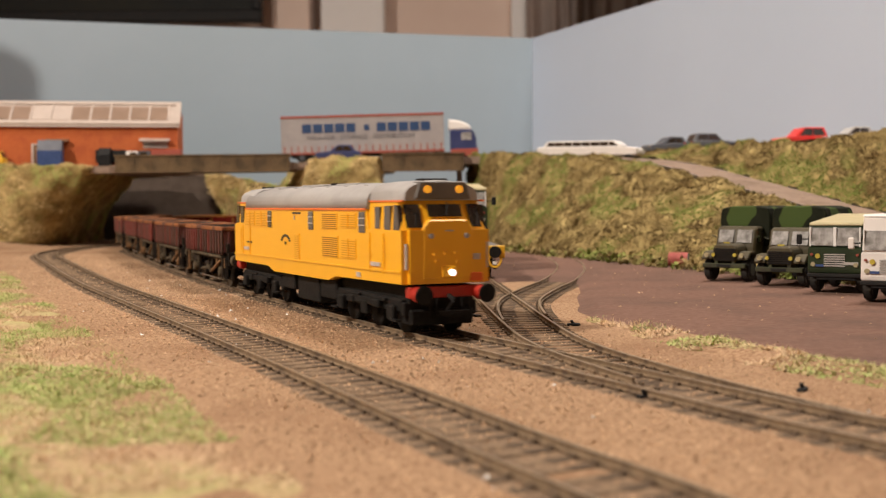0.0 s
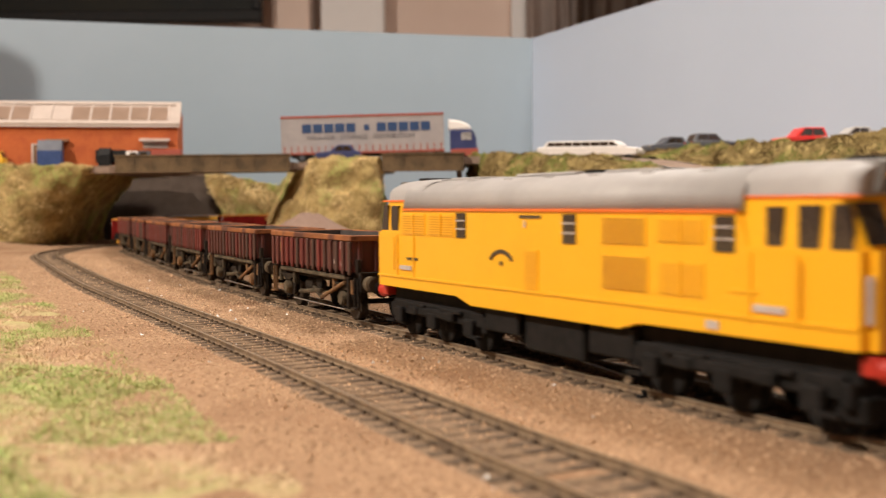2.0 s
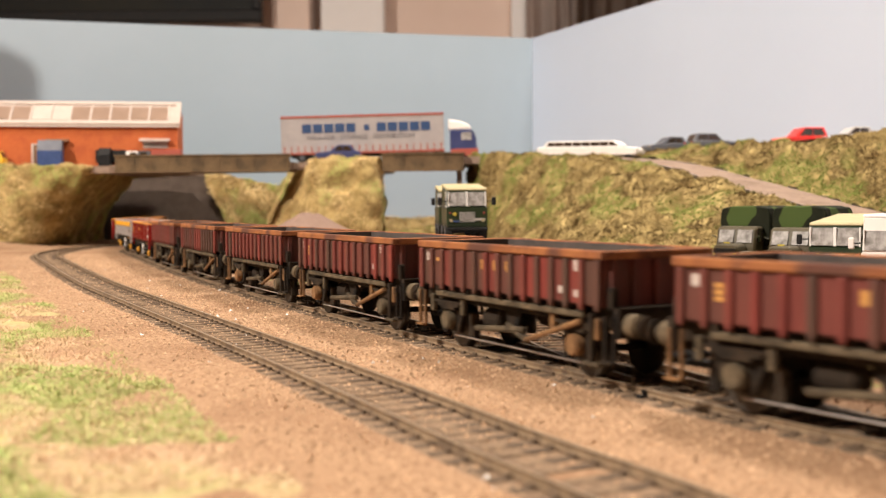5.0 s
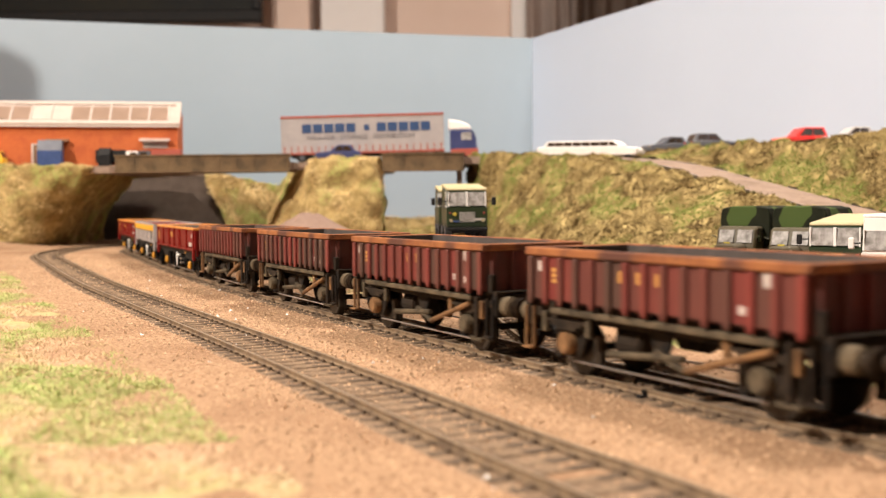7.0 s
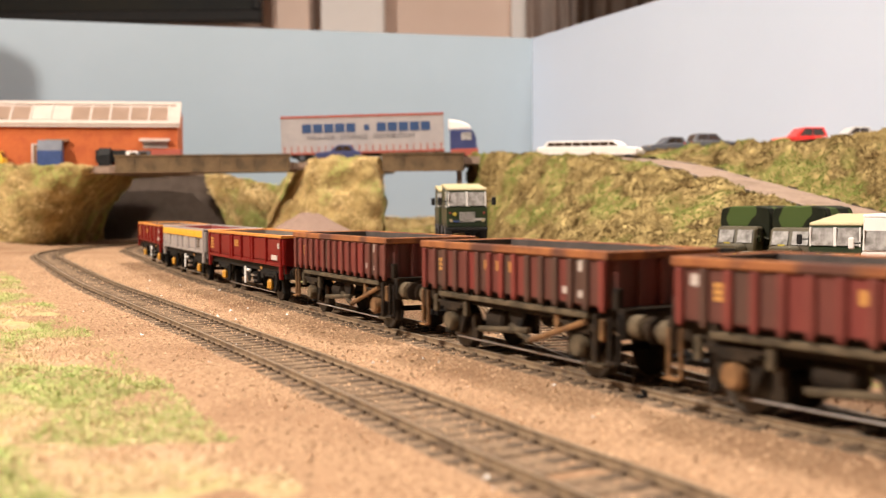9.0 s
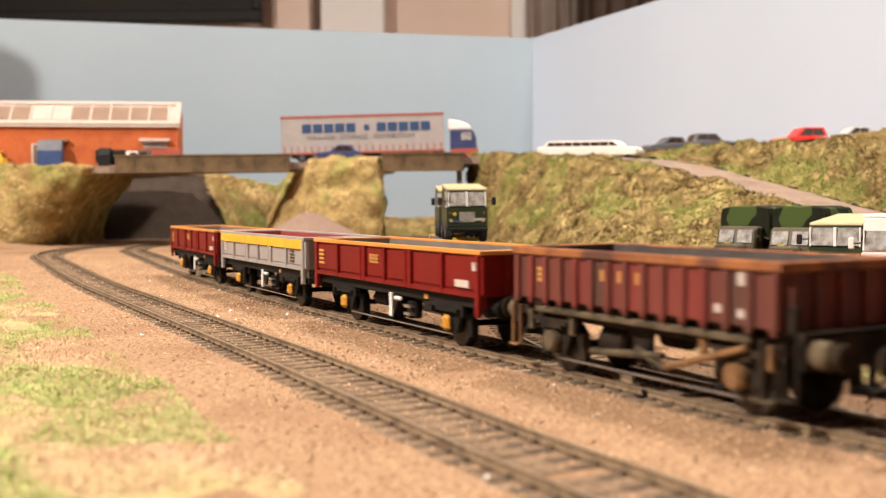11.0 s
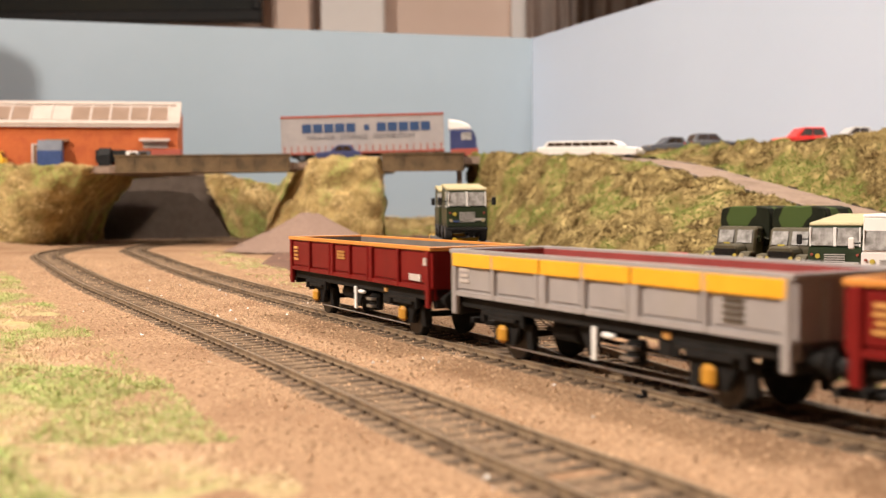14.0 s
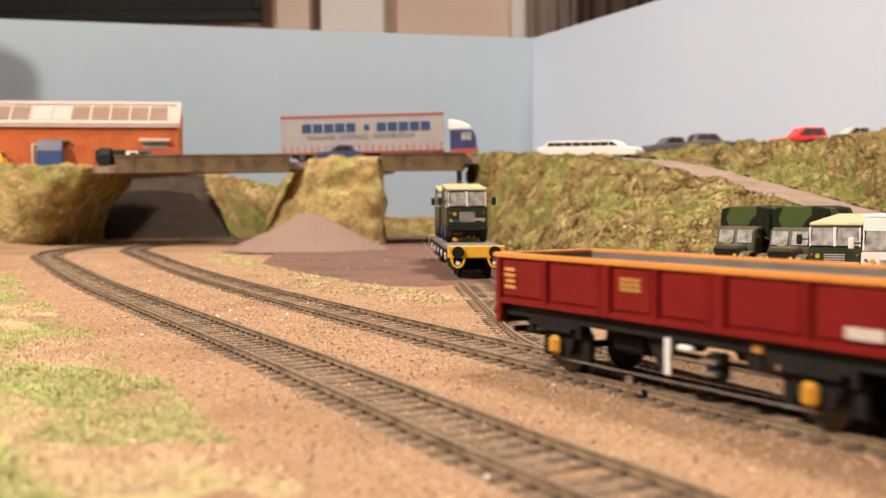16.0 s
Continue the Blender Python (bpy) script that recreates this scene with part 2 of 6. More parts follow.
def build_room():
    x0, x1, y0, y1, z0, z1 = ROOM
    solid("floor", box(x0, x1, y0, y1, z0 - 0.1, z0), CARPET, "brown carpeted floor of the room", kind="structure")
    solid("ceiling", box(x0, x1, y0, y1, z1, z1 + 0.1), CEIL, "white painted ceiling of the room", kind="structure")
    solid("wall_north", box(x0, x1, y1, y1 + 0.1, z0, z1), WALL, "pinkish beige wall behind the layout", kind="structure")
    solid("wall_south", box(x0, x1, y0 - 0.1, y0, z0, z1), WALL, "plain beige wall", kind="structure")
    solid("wall_west", box(x0 - 0.1, x0, y0, y1, z0, z1), WALL, "plain beige wall", kind="structure")
    solid("wall_east", box(x1, x1 + 0.1, y0, y1, z0, z1), WALL, "plain beige wall", kind="structure")
    # white chimney corner and pale pilaster seen over the backdrop
    solid("trim_pillar", box(-0.362, -0.172, 3.28, 3.396, z0, z1, 0.004), WHITEWALL, "white painted upright panel on the wall", kind="structure")
    solid("trim_edge", box(-0.505, -0.392, 3.25, 3.396, z0, z1, 0.004), WALL, "beige upright edge beside the white panel", kind="structure")
    tv = thing("television", "flat television with a thin black frame, switched off", "television")
    part("screen", box(-1.62, -0.54, 3.13, 3.15, 0.60, 1.24), SCREEN, tv, "dark glass screen")
    for r in ((-1.66, -0.515, 3.12, 3.17, 0.567, 0.60), (-1.66, -0.515, 3.12, 3.17, 1.24, 1.28), (-1.66, -1.62, 3.12, 3.17, 0.60, 1.24), (-0.54, -0.515, 3.12, 3.17, 0.60, 1.24)):
        part("frame", box(*r, 0.004), BLACK, tv)
    part("wall_mount", box(-1.3, -0.9, 3.17, 3.4, 0.8, 1.1), BLACK, tv)
    win = thing("window_1", "white window frame behind hanging curtains", kind="structure")
    part("frame", box(0.215, 0.262, 3.33, 3.398, -0.1, 1.45, 0.005), WHITEWALL, win)
    for name, lab, xs, depth in (("curtain", "pale pink pleated curtain, drawn aside", (0.255, 0.405), 0.012), ("curtain", "grey brown pleated curtain, drawn", (0.405, 1.35), 0.022)):
        pts = []
        n = 120
        for i in range(n + 1):
            x = xs[0] + (xs[1] - xs[0]) * i / n
            pts.append((x, 3.26 + depth * math.sin(x * 150 + 2 * math.sin(x * 31))))
        bm = bmesh.new()
        a = [bm.verts.new((x, y, -0.2)) for x, y in pts]
        b = [bm.verts.new((x, y, 1.46)) for x, y in pts]
        for i in range(n):
            bm.faces.new((a[i], a[i + 1], b[i + 1], b[i])).smooth = True
        bmesh.ops.solidify(bm, geom=bm.faces[:], thickness=0.004)
        solid(name, bm, CURTAIN_PALE if xs[0] < .3 else CURTAIN, lab, "curtain", group="curtains at the window")


build_room()

# ---- backdrop boards and baseboard ----
CORNER = Vector((0.1457, 1.75))
LEFT_DIR = Vector((-0.698, -0.2)).normalized()
RIGHT_DIR = Vector((0.133, -0.31)).normalized()
BOARD_TOP = 0.307


def board(name, a, d, length, z0, z1, thick, material, label, holes=()):
    """An upright board from a corner along a direction, in pieces round its openings."""
    rz = math.atan2(d.y, d.x)
    bm = bmesh.new()
    x = 0.0
    for h0, h1, hz in sorted(holes):
        box(x, h0, 0, thick, z0, z1, bm=bm)
        box(h0, h1, 0, thick, hz, z1, bm=bm)
        x = h1
    box(x, length, 0, thick, z0, z1, bm=bm)
    ob = solid(name, bm, material, label, kind="structure")
    ob.matrix_world = Matrix.Translation((a.x, a.y, 0)) @ Matrix.Rotation(rz, 4, "Z")
    return ob


board("backdrop_west", CORNER, LEFT_DIR, 1.35, -0.02, BOARD_TOP, -0.012, BOARD_L, "blue painted backdrop board behind the road, coloured darker for its shade")
board("backdrop_east", CORNER, RIGHT_DIR, 1.5, -0.02, BOARD_TOP, 0.012, BOARD_R, "blue painted backdrop board beside the hill, coloured paler for its light")
solid("baseboard", box(-1.3, 1.3, -1.6, 2.2, -0.06, -0.006), CEIL, "plywood baseboard under the layout", kind="structure")

# ---- tracks ----
GAUGE = 0.0184
ARC = [(0.069 - 0.4 * math.cos(a), 1.207 + 0.4 * math.sin(a)) for a in (radians(d) for d in (30, 20, 10, 0))] + [(-.3235, 1.1378)]
MAIN = spline(ARC + [(-.3078, 1.0837), (-.2528, .9463), (-.1968, .8015), (-.1165, .6152), (-.0486, .4707), (.0043, .3637), (.0500, .2759), (.0832, .2150), (.1464, .1263), (.2205, .0299), (.6575, -.8700)], 40)
BACK = spline([(0.2, 1.72), (0.02, 1.63), (-0.13, 1.545), (-0.21, 1.485), ARC[0]], 20)
AHEAD = np.array([(.6575 + .437 * k, -.87 - .90 * k) for k in np.linspace(0.01, 0.7, 30)])
NEAR = spline([(-0.29, 1.49), (-0.355, 1.36), (-0.388, 1.21), (-0.388, 1.1), (-0.366, 1.0), (-0.284, .812), (-0.2045, .638), (-0.1430, .515), (-.0905, .411), (-.0458, .322), (-.0103, .249), (.0133, .2), (.029, .1705), (.055, .115), (.09, .03), (.13, -.08), (.29, -.5)], 30)
SIDE_A = spline([(.0832, .2150), (.0663, .2545), (.0500, .2995), (.0385, .342), (.0325, .392), (.0245, .53), (.0195, .62), (.0145, .71), (.0090, .80), (0.0, .95), (-.012, 1.2), (-.016, 1.4)], 24)
SIDE_B = spline([(.0330, .385), (.032, .435), (.0335, .48), (.0385, .517), (.052, .572), (.068, .63), (.084, .715), (.0925, .8), (.093, .9), (.088, 1.05), (.08, 1.2)], 24)


def offset(line, d):
    line = np.asarray(line)
    t = np.gradient(line, axis=0)
    t /= np.linalg.norm(t, axis=1)[:, None]
    return line + np.stack([t[:, 1], -t[:, 0]], 1) * d


def rail_mesh(line, ztop=0.0):
    """A bullhead rail along a line: foot, web and head."""
    prof = [(-.0008, -.0018), (.0008, -.0018), (.0008, -.0015), (.0003, -.0012), (.0003, -.0007), (.0005, -.0004), (.0005, 0), (-.0005, 0), (-.0005, -.0004), (-.0003, -.0007), (-.0003, -.0012), (-.0008, -.0015)]
    t = np.gradient(line, axis=0)
    t /= np.linalg.norm(t, axis=1)[:, None]
    nx, ny = t[:, 1], -t[:, 0]
    bm = bmesh.new()
    rows = [[bm.verts.new((line[i, 0] + nx[i] * a, line[i, 1] + ny[i] * a, ztop + z)) for a, z in prof] for i in range(len(line))]
    n = len(prof)
    for i in range(len(rows) - 1):
        for k in range(n):
            f = bm.faces.new((rows[i][k], rows[i][(k + 1) % n], rows[i + 1][(k + 1) % n], rows[i + 1][k]))
            f.material_index = 1 if k == 6 else 0
    bm.faces.new(rows[0])
    bm.faces.new(rows[-1][::-1])
    bmesh.ops.recalc_face_normals(bm, faces=bm.faces)
    return bm


SLEEPER_MESH = bpy.data.meshes.new("sleeper")
_b = boxes([(-.0015, .0015, -.0145, .0145, -.0040, -.0018)], 0.00025)
for sy in (-GAUGE / 2, GAUGE / 2):
    for e in (-.0017, .0009):
        box(-.0009, .0009, sy + e, sy + e + .0008, -.0019, -.0012, bm=_b)
_b.to_mesh(SLEEPER_MESH)
_b.free()
SLEEPER_MESH.materials.append(SLEEPER)


def railway(name, line, label, start=0.0, end=None, pitch=0.0072, ztop=0.0, sleepers=True, left=(0, 1), right=(0, 1)):
    tr = thing(name, label, "railway track", kind="structure")
    for d, cut in ((-GAUGE / 2, left), (GAUGE / 2, right)):
        l = offset(line, d)
        l = l[int(cut[0] * len(l)):max(2, int(cut[1] * len(l)))]
        ob = part("rail", rail_mesh(l, ztop), RAIL, tr)
        ob.data.materials.append(RAILTOP)
    if sleepers:
        s = np.r_[0, np.cumsum(np.linalg.norm(np.diff(line, axis=0), axis=1))]
        u = start
        while u < (s[-1] if end is None else end):
            x, y = np.interp(u, s, line[:, 0]), np.interp(u, s, line[:, 1])
            x2, y2 = np.interp(u + .002, s, line[:, 0]), np.interp(u + .002, s, line[:, 1])
            ob = new("sleeper", SLEEPER_MESH)
            ob.parent = tr
            ob.matrix_basis = Matrix.Translation((x, y, ztop + random.uniform(-.00025, .0001))) @ Matrix.Rotation(math.atan2(y2 - y, x2 - x) + random.uniform(-.03, .03), 4, "Z")
            u += pitch * random.uniform(0.94, 1.06)
    return tr


# ---- ground ----
def build_ground():
    bm = bmesh.new()
    n, m = 150, 170
    xs, ys = np.linspace(-1.25, 1.25, n), np.r_[np.linspace(-1.5, 0.1, 40), np.linspace(0.11, 1.3, m - 55), np.linspace(1.32, 2.15, 15)]
    g = [[bm.verts.new((x, y, -0.0023 + 0.0004 * noise.noise(Vector((x * 40, y * 40, 0))))) for x in xs] for y in ys]
    for j in range(len(ys) - 1):
        for i in range(n - 1):
            bm.faces.new((g[j][i], g[j][i + 1], g[j + 1][i + 1], g[j + 1][i])).smooth = True
    return solid("ground", bm, BALLAST, "sandy tan ballast and earth over the baseboard", kind="structure")


ground = build_ground()
YARD_EDGE = [(-.150, .80), (-.075, .655), (-.02, .605), (.015, .62), (.05, .64), (.072, .60), (.060, .50), (.057, .44), (.078, .362), (.096, .322), (.118, .283), (.19, .17), (.32, .0)]
YZ = -0.0003


def build_yard():
    far = [(-.20, 1.50), (-.05, 1.6), (.02, 1.65), (.06, 1.65), (.10, 1.65), (.15, 1.5), (.2, 1.35), (.3, 1.2), (.4, 1.0), (.5, .9), (.6, .8), (.8, .6), (1.2, .3)]
    near = [(x, y, -0.0028) for x, y in YARD_EDGE]
    lip = [(x + .012, y + .016, YZ) for x, y in YARD_EDGE]
    return solid("yard", loft([near, lip, [(x, y, YZ) for x, y in far]], 120, 60, 0.00015, 25), YARD, "reddish brown cinder yard surface", kind="structure")


yard = build_yard()
GRASS_EDGE = [(-.40, .96), (-.335, .82), (-.190, .52), (-.113, .364), (-.0715, .28), (-.0486, .227), (-.0310, .195), (-.0170, .164), (.008, .11)]


def build_turf():
    near = [(x, y, -.0029) for x, y in GRASS_EDGE]
    mid = [(x - .03, y - .014, -.0010) for x, y in GRASS_EDGE]
    far = [(x - .5, y - .2, .004) for x, y in GRASS_EDGE]
    return solid("turf", loft([near, mid, far], 90, 50, 0.0016, 45), TURF, "patchy dry grass verge beside the near track", kind="structure")


turf = build_turf()
VERGE_IN = [(-.255, 1.06), (-.205, .93), (-.14, .745), (-.075, .595), (-.028, .52), (-.004, .487)]


def strip(name, a, b, amp, material, label, z=-.0027, lift=.0012, n=60):
    aa = [(x, y, z) for x, y in a]
    bb = [(x, y, z) for x, y in b]
    cc = [((p[0] + q[0]) / 2, (p[1] + q[1]) / 2, z + lift * math.sin(math.pi * k / (len(a) - 1))) for k, (p, q) in enumerate(zip(a, b))]
    return solid(name, loft([aa, cc, bb], n, 8, amp, 60), material, label, kind="structure")


verge_w = strip("verge_west", VERGE_IN, [(x + .035, y + .03) for x, y in VERGE_IN], .0008, BALLAST, "grass verge between the main line and the yard", lift=.003)
VERGE_E = [(.056, .432), (.068, .375), (.080, .330), (.098, .288), (.118, .255), (.15, .2)]
verge_e = strip("verge_east", VERGE_E, [(x + .022, y + .022) for x, y in VERGE_E], .0008, BALLAST, "grass verge between the turnout and the yard", lift=.003)

BED = mat("track_bed", (0.17, 0.115, 0.075), (0.30, 0.205, 0.135), 600, 0.95, bump=0.9, bscale=1300, c=(0.13, 0.088, 0.058), cscale=70, clo=0.48, chi=0.7, spec=0.15)


def track_bed(line, y_least, label):
    """A low strip of dirty ballast under a track, feathered into the ground."""
    line = np.array([q for q in resample(line, 420) if q[1] > y_least and q[1] < 1.45])
    cols = [offset(line, d) for d in (-.0175, -.0145, -.006, 0.0, .006, .0145, .0175)]
    bm = bmesh.new()
    grid = [[bm.verts.new((c[i, 0], c[i, 1], (-.0034 if k in (0, 6) else -.00212) + .00012 * noise.noise(Vector((c[i, 0] * 300, c[i, 1] * 300, k))))) for k, c in enumerate(cols)] for i in range(len(line))]
    for a, b in zip(grid, grid[1:]):
        for k in range(6):
            bm.faces.new((a[k], a[k + 1], b[k + 1], b[k])).smooth = True
    bmesh.ops.recalc_face_normals(bm, faces=bm.faces)
    return solid("track_bed", bm, BED, label, kind="structure")


track_bed(MAIN, .05, "dirty brown ballast bed under the main line")
track_bed(NEAR, .0, "dirty brown ballast bed under the near line")
railway("main_line", np.vstack([BACK[:-1], MAIN, AHEAD]), "weathered model main line track on brown sleepers", start=0.5, end=2.35)
railway("near_line", NEAR, "weathered model track in the foreground on brown sleepers", start=0.35, end=2.0)
railway("siding", SIDE_A, "siding track leading off the main line to the yard", start=0.06, end=0.42, left=(0.14, 1), right=(0.0, 1))
railway("curved_siding", SIDE_B, "curved siding track sinking into the yard", start=0.02, end=0.30, pitch=0.0068, left=(0.06, 1), right=(0.1, 1))

# ---- banks, ramp and bridges ----
# the hill beside the yard: foot, crest, ramp edge, upper foot, upper crest
HILL_FOOT = [(.026, 1.22, .000), (.040, 1.10, .000), (.075, 0.97, .000), (.125, .83, .000), (.158, .74, .000), (.186, .665, .000), (.23, .56, .000), (.30, .40, .0)]
HILL_CREST = [(.030, 1.24, .096), (.058, 1.15, .097), (.115, 1.06, .087), (.170, .97, .074), (.213, .89, .055), (.245, .83, .042), (.285, .72, .030), (.35, .55, .008)]
RAMP_IN = [(.034, 1.27, .090), (.075, 1.19, .092), (.134, 1.09, .090), (.186, .99, .080), (.227, .91, .0615), (.258, .85, .0475), (.298, .74, .027), (.365, .57, .004)]
RAMP_OUT = [(.038, 1.34, .090), (.095, 1.27, .092), (.175, 1.13, .090), (.232, 1.03, .081), (.272, .95, .064), (.303, .89, .050), (.343, .78, .029), (.41, .60, .006)]
UP_CREST = [(.05, 1.40, .090), (.125, 1.32, .0925), (.205, 1.16, .096), (.252, 1.06, .098), (.292, .98, .097), (.325, .92, .097), (.375, .82, .10), (.46, .64, .09)]
UP_TOP = [(.06, 1.46, .090), (.15, 1.42, .0925), (.26, 1.24, .0965), (.31, 1.12, .0965), (.35, 1.03, .0945), (.385, .96, .094), (.44, .86, .097), (.52, .68, .088)]
UP_END = [(.13, 1.80, .088), (.215, 1.62, .09), (.325, 1.37, .098), (.39, 1.22, .1), (.44, 1.11, .098), (.485, 1.02, .096), (.55, .90, .094), (.66, .72, .085)]

hill = solid("hill_bank", loft([HILL_FOOT, HILL_CREST, RAMP_IN], 130, 60, 0.0065, 62, fine=0.001), HEDGE_SOIL, "steep scrubby bank beside the yard", kind="structure")
solid("ramp", loft([RAMP_IN, RAMP_OUT], 60, 10, 0.0006, 40), ROAD, "grey brown sloping ramp road up the bank", kind="structure")
upper = solid("upper_bank", loft([RAMP_OUT, UP_CREST], 120, 36, 0.005, 62, fine=0.001), HEDGE_SOIL, "scrubby upper bank above the ramp", kind="structure")
solid("car_park", loft([UP_CREST, UP_TOP, UP_END], 50, 14, 0.0006, 30), ROAD, "grey brown gravel parking ground on top of the bank", kind="structure")

# upper road level behind the bridges
left_foot = [(-.75, 1.165, .008), (-.60, 1.175, .008), (-.52, 1.19, .007), (-.478, 1.235, .002), (-.455, 1.32, -.003), (-.46, 1.46, -.003)]
left_mid = [(-.75, 1.205, .05), (-.60, 1.212, .05), (-.51, 1.220, .052), (-.455, 1.240, .048), (-.432, 1.29, .04), (-.44, 1.43, .04)]
left_top = [(-.75, 1.238, .0895), (-.60, 1.240, .0910), (-.48, 1.240, .0915), (-.415, 1.236, .0905), (-.398, 1.246, .086), (-.40, 1.42, .083)]
left_back = [(-.75, 1.262, .088), (-.60, 1.262, .089), (-.48, 1.262, .089), (-.41, 1.262, .089), (-.390, 1.270, .086), (-.39, 1.42, .084)]
solid("west_slope", loft([[(-.80, .95, -.0035), (-.60, 1.0, -.0035), (-.50, 1.07, -.0035), (-.455, 1.17, -.0035), (-.436, 1.32, -.0035)], [(-.80, 1.07, .003), (-.60, 1.10, .003), (-.52, 1.13, .003), (-.475, 1.21, .000), (-.448, 1.34, -.003)], [(-.80, 1.20, .011), (-.60, 1.205, .011), (-.52, 1.22, .010), (-.49, 1.26, .005), (-.46, 1.36, -.002)]], 60, 24, .0008, 60), BALLAST, "sandy ground rising to the foot of the bank", kind="structure")
bank_l = solid("west_bank", loft([left_foot, left_mid, left_top, left_back], 100, 44, 0.0042, 60, fine=0.001), HEDGE_SOIL, "scrubby bank below the brick building", kind="structure")
mid_foot = [(-.245, 1.50, -.002), (-.225, 1.36, -.002), (-.200, 1.24, -.002), (-.15, 1.17, -.002), (-.10, 1.16, -.002), (-.066, 1.17, -.002), (-.074, 1.30, -.002), (-.088, 1.5, -.002)]
mid_mid = [(-.235, 1.50, .04), (-.205, 1.36, .04), (-.180, 1.25, .045), (-.145, 1.19, .05), (-.10, 1.175, .052), (-.067, 1.175, .05), (-.075, 1.30, .05), (-.088, 1.5, .05)]
mid_top = [(-.215, 1.50, .088), (-.180, 1.36, .09), (-.163, 1.27, .092), (-.14, 1.205, .094), (-.10, 1.19, .095), (-.069, 1.18, .093), (-.076, 1.30, .091), (-.088, 1.5, .09)]
mid_cap = [(-.17, 1.49, .09), (-.15, 1.36, .091), (-.14, 1.30, .092), (-.125, 1.26, .093), (-.10, 1.25, .093), (-.084, 1.25, .093), (-.085, 1.32, .092), (-.092, 1.49, .09)]
bank_m = solid("middle_bank", loft([mid_foot, mid_mid, mid_top, mid_cap], 100, 50, 0.0065, 55, fine=0.001), HEDGE_SOIL, "straw coloured scrubby mound between the two bridges", kind="structure")
bank_i = solid("inner_bank", loft([[(-.292, 1.50, -.002), (-.272, 1.515, -.002), (-.24, 1.545, -.002), (-.20, 1.58, -.002)],
                                   [(-.338, 1.535, .088), (-.300, 1.55, .084), (-.255, 1.575, .074), (-.21, 1.60, .060)]], 40, 20, 0.004, 40), HEDGE_SOIL, "scrubby bank seen under the bridge", kind="structure")
bank_y = solid("siding_bank", loft([[(-.10, 1.47, -.002), (-.05, 1.48, -.002), (.0, 1.48, -.002), (.06, 1.48, -.002)],
                                    [(-.10, 1.52, .024), (-.05, 1.53, .020), (.0, 1.53, .022), (.06, 1.53, .024)], [(-.10, 1.6, .022), (-.05, 1.6, .02), (.0, 1.6, .022), (.06, 1.6, .022)]], 40, 14, 0.003, 50), HEDGE_SOIL, "low scrub seen through the yard bridge", kind="structure")

ROAD_PTS = [(-.9, .0895), (-.372, .0895), (-.15, .0915), (.05, .0955)]
bm = bmesh.new()
for y0, y1, x0, x1 in ((1.24, 1.50, -.9, -.372), (1.212, 1.42, -.372, -.312), (1.212, 1.325, -.312, -.165), (1.225, 1.50, -.165, -.066), (1.192, 1.325, -.066, .06)):
    za, zb = (np.interp(x, [q[0] for q in ROAD_PTS], [q[1] for q in ROAD_PTS]) for x in (x0, x1))
    prism([(x0, za - .008), (x1, zb - .008), (x1, zb), (x0, za)], y0, y1, bm=bm)
solid("upper_road", bm, ROAD, "upper road surface across the bridges", kind="structure")


def bridge(name, a, b, z0, z1, thick, label):
    """A parapet girder with a coping and shallow panels."""
    th = thing(name, label, "bridge", kind="structure")
    a, b = Vector(a), Vector(b)
    d = b - a
    th.matrix_world = Matrix.Translation((a.x, a.y, 0)) @ Matrix.Rotation(math.atan2(d.y, d.x), 4, "Z")
    ln = d.length
    part("parapet", box(0, ln, 0, thick, z0, z1, .0008), CONCRETE, th)
    part("coping", box(-.001, ln + .001, -.0012, thick + .0012, z1, z1 + .0016, .0004), CONCRETE, th)
    part("ledge", box(0, ln, -.0015, 0, z0 - .001, z0 + .002), CONCRETE, th)
    n = int(ln / .018)
    for i in range(n + 1):
        x = .001 + i * (ln - .004) / n
        part("panel_rib", box(x, x + .002, -.0007, .0002, z0 + .002, z1), CONCRETE, th)
    return th


bridge("rail_bridge", (-.3617, 1.20), (-.169, 1.20), .0815, .0985, .008, "dark brown concrete road bridge over the tracks")
bridge("yard_bridge", (-.0655, 1.18), (.024, 1.18), .080, .0975, .008, "dark brown concrete road bridge over the siding")
ab = thing("abutment", "dark grey card abutment walls sloping under the bridge", "abutment", kind="structure")
bm = bmesh.new()
vs = [bm.verts.new(c) for c in [(-.53, 1.48, -.003), (-.286, 1.50, -.003), (-.337, 1.56, .095), (-.53, 1.56, .095)]]
bm.faces.new(vs)
bmesh.ops.solidify(bm, geom=bm.faces[:], thickness=.004)
part("back_wall", bm, DARKSTONE, ab)
part("pier", box(.0160, .0215, 1.19, 1.22, -.003, .080), DARKSTONE, ab)

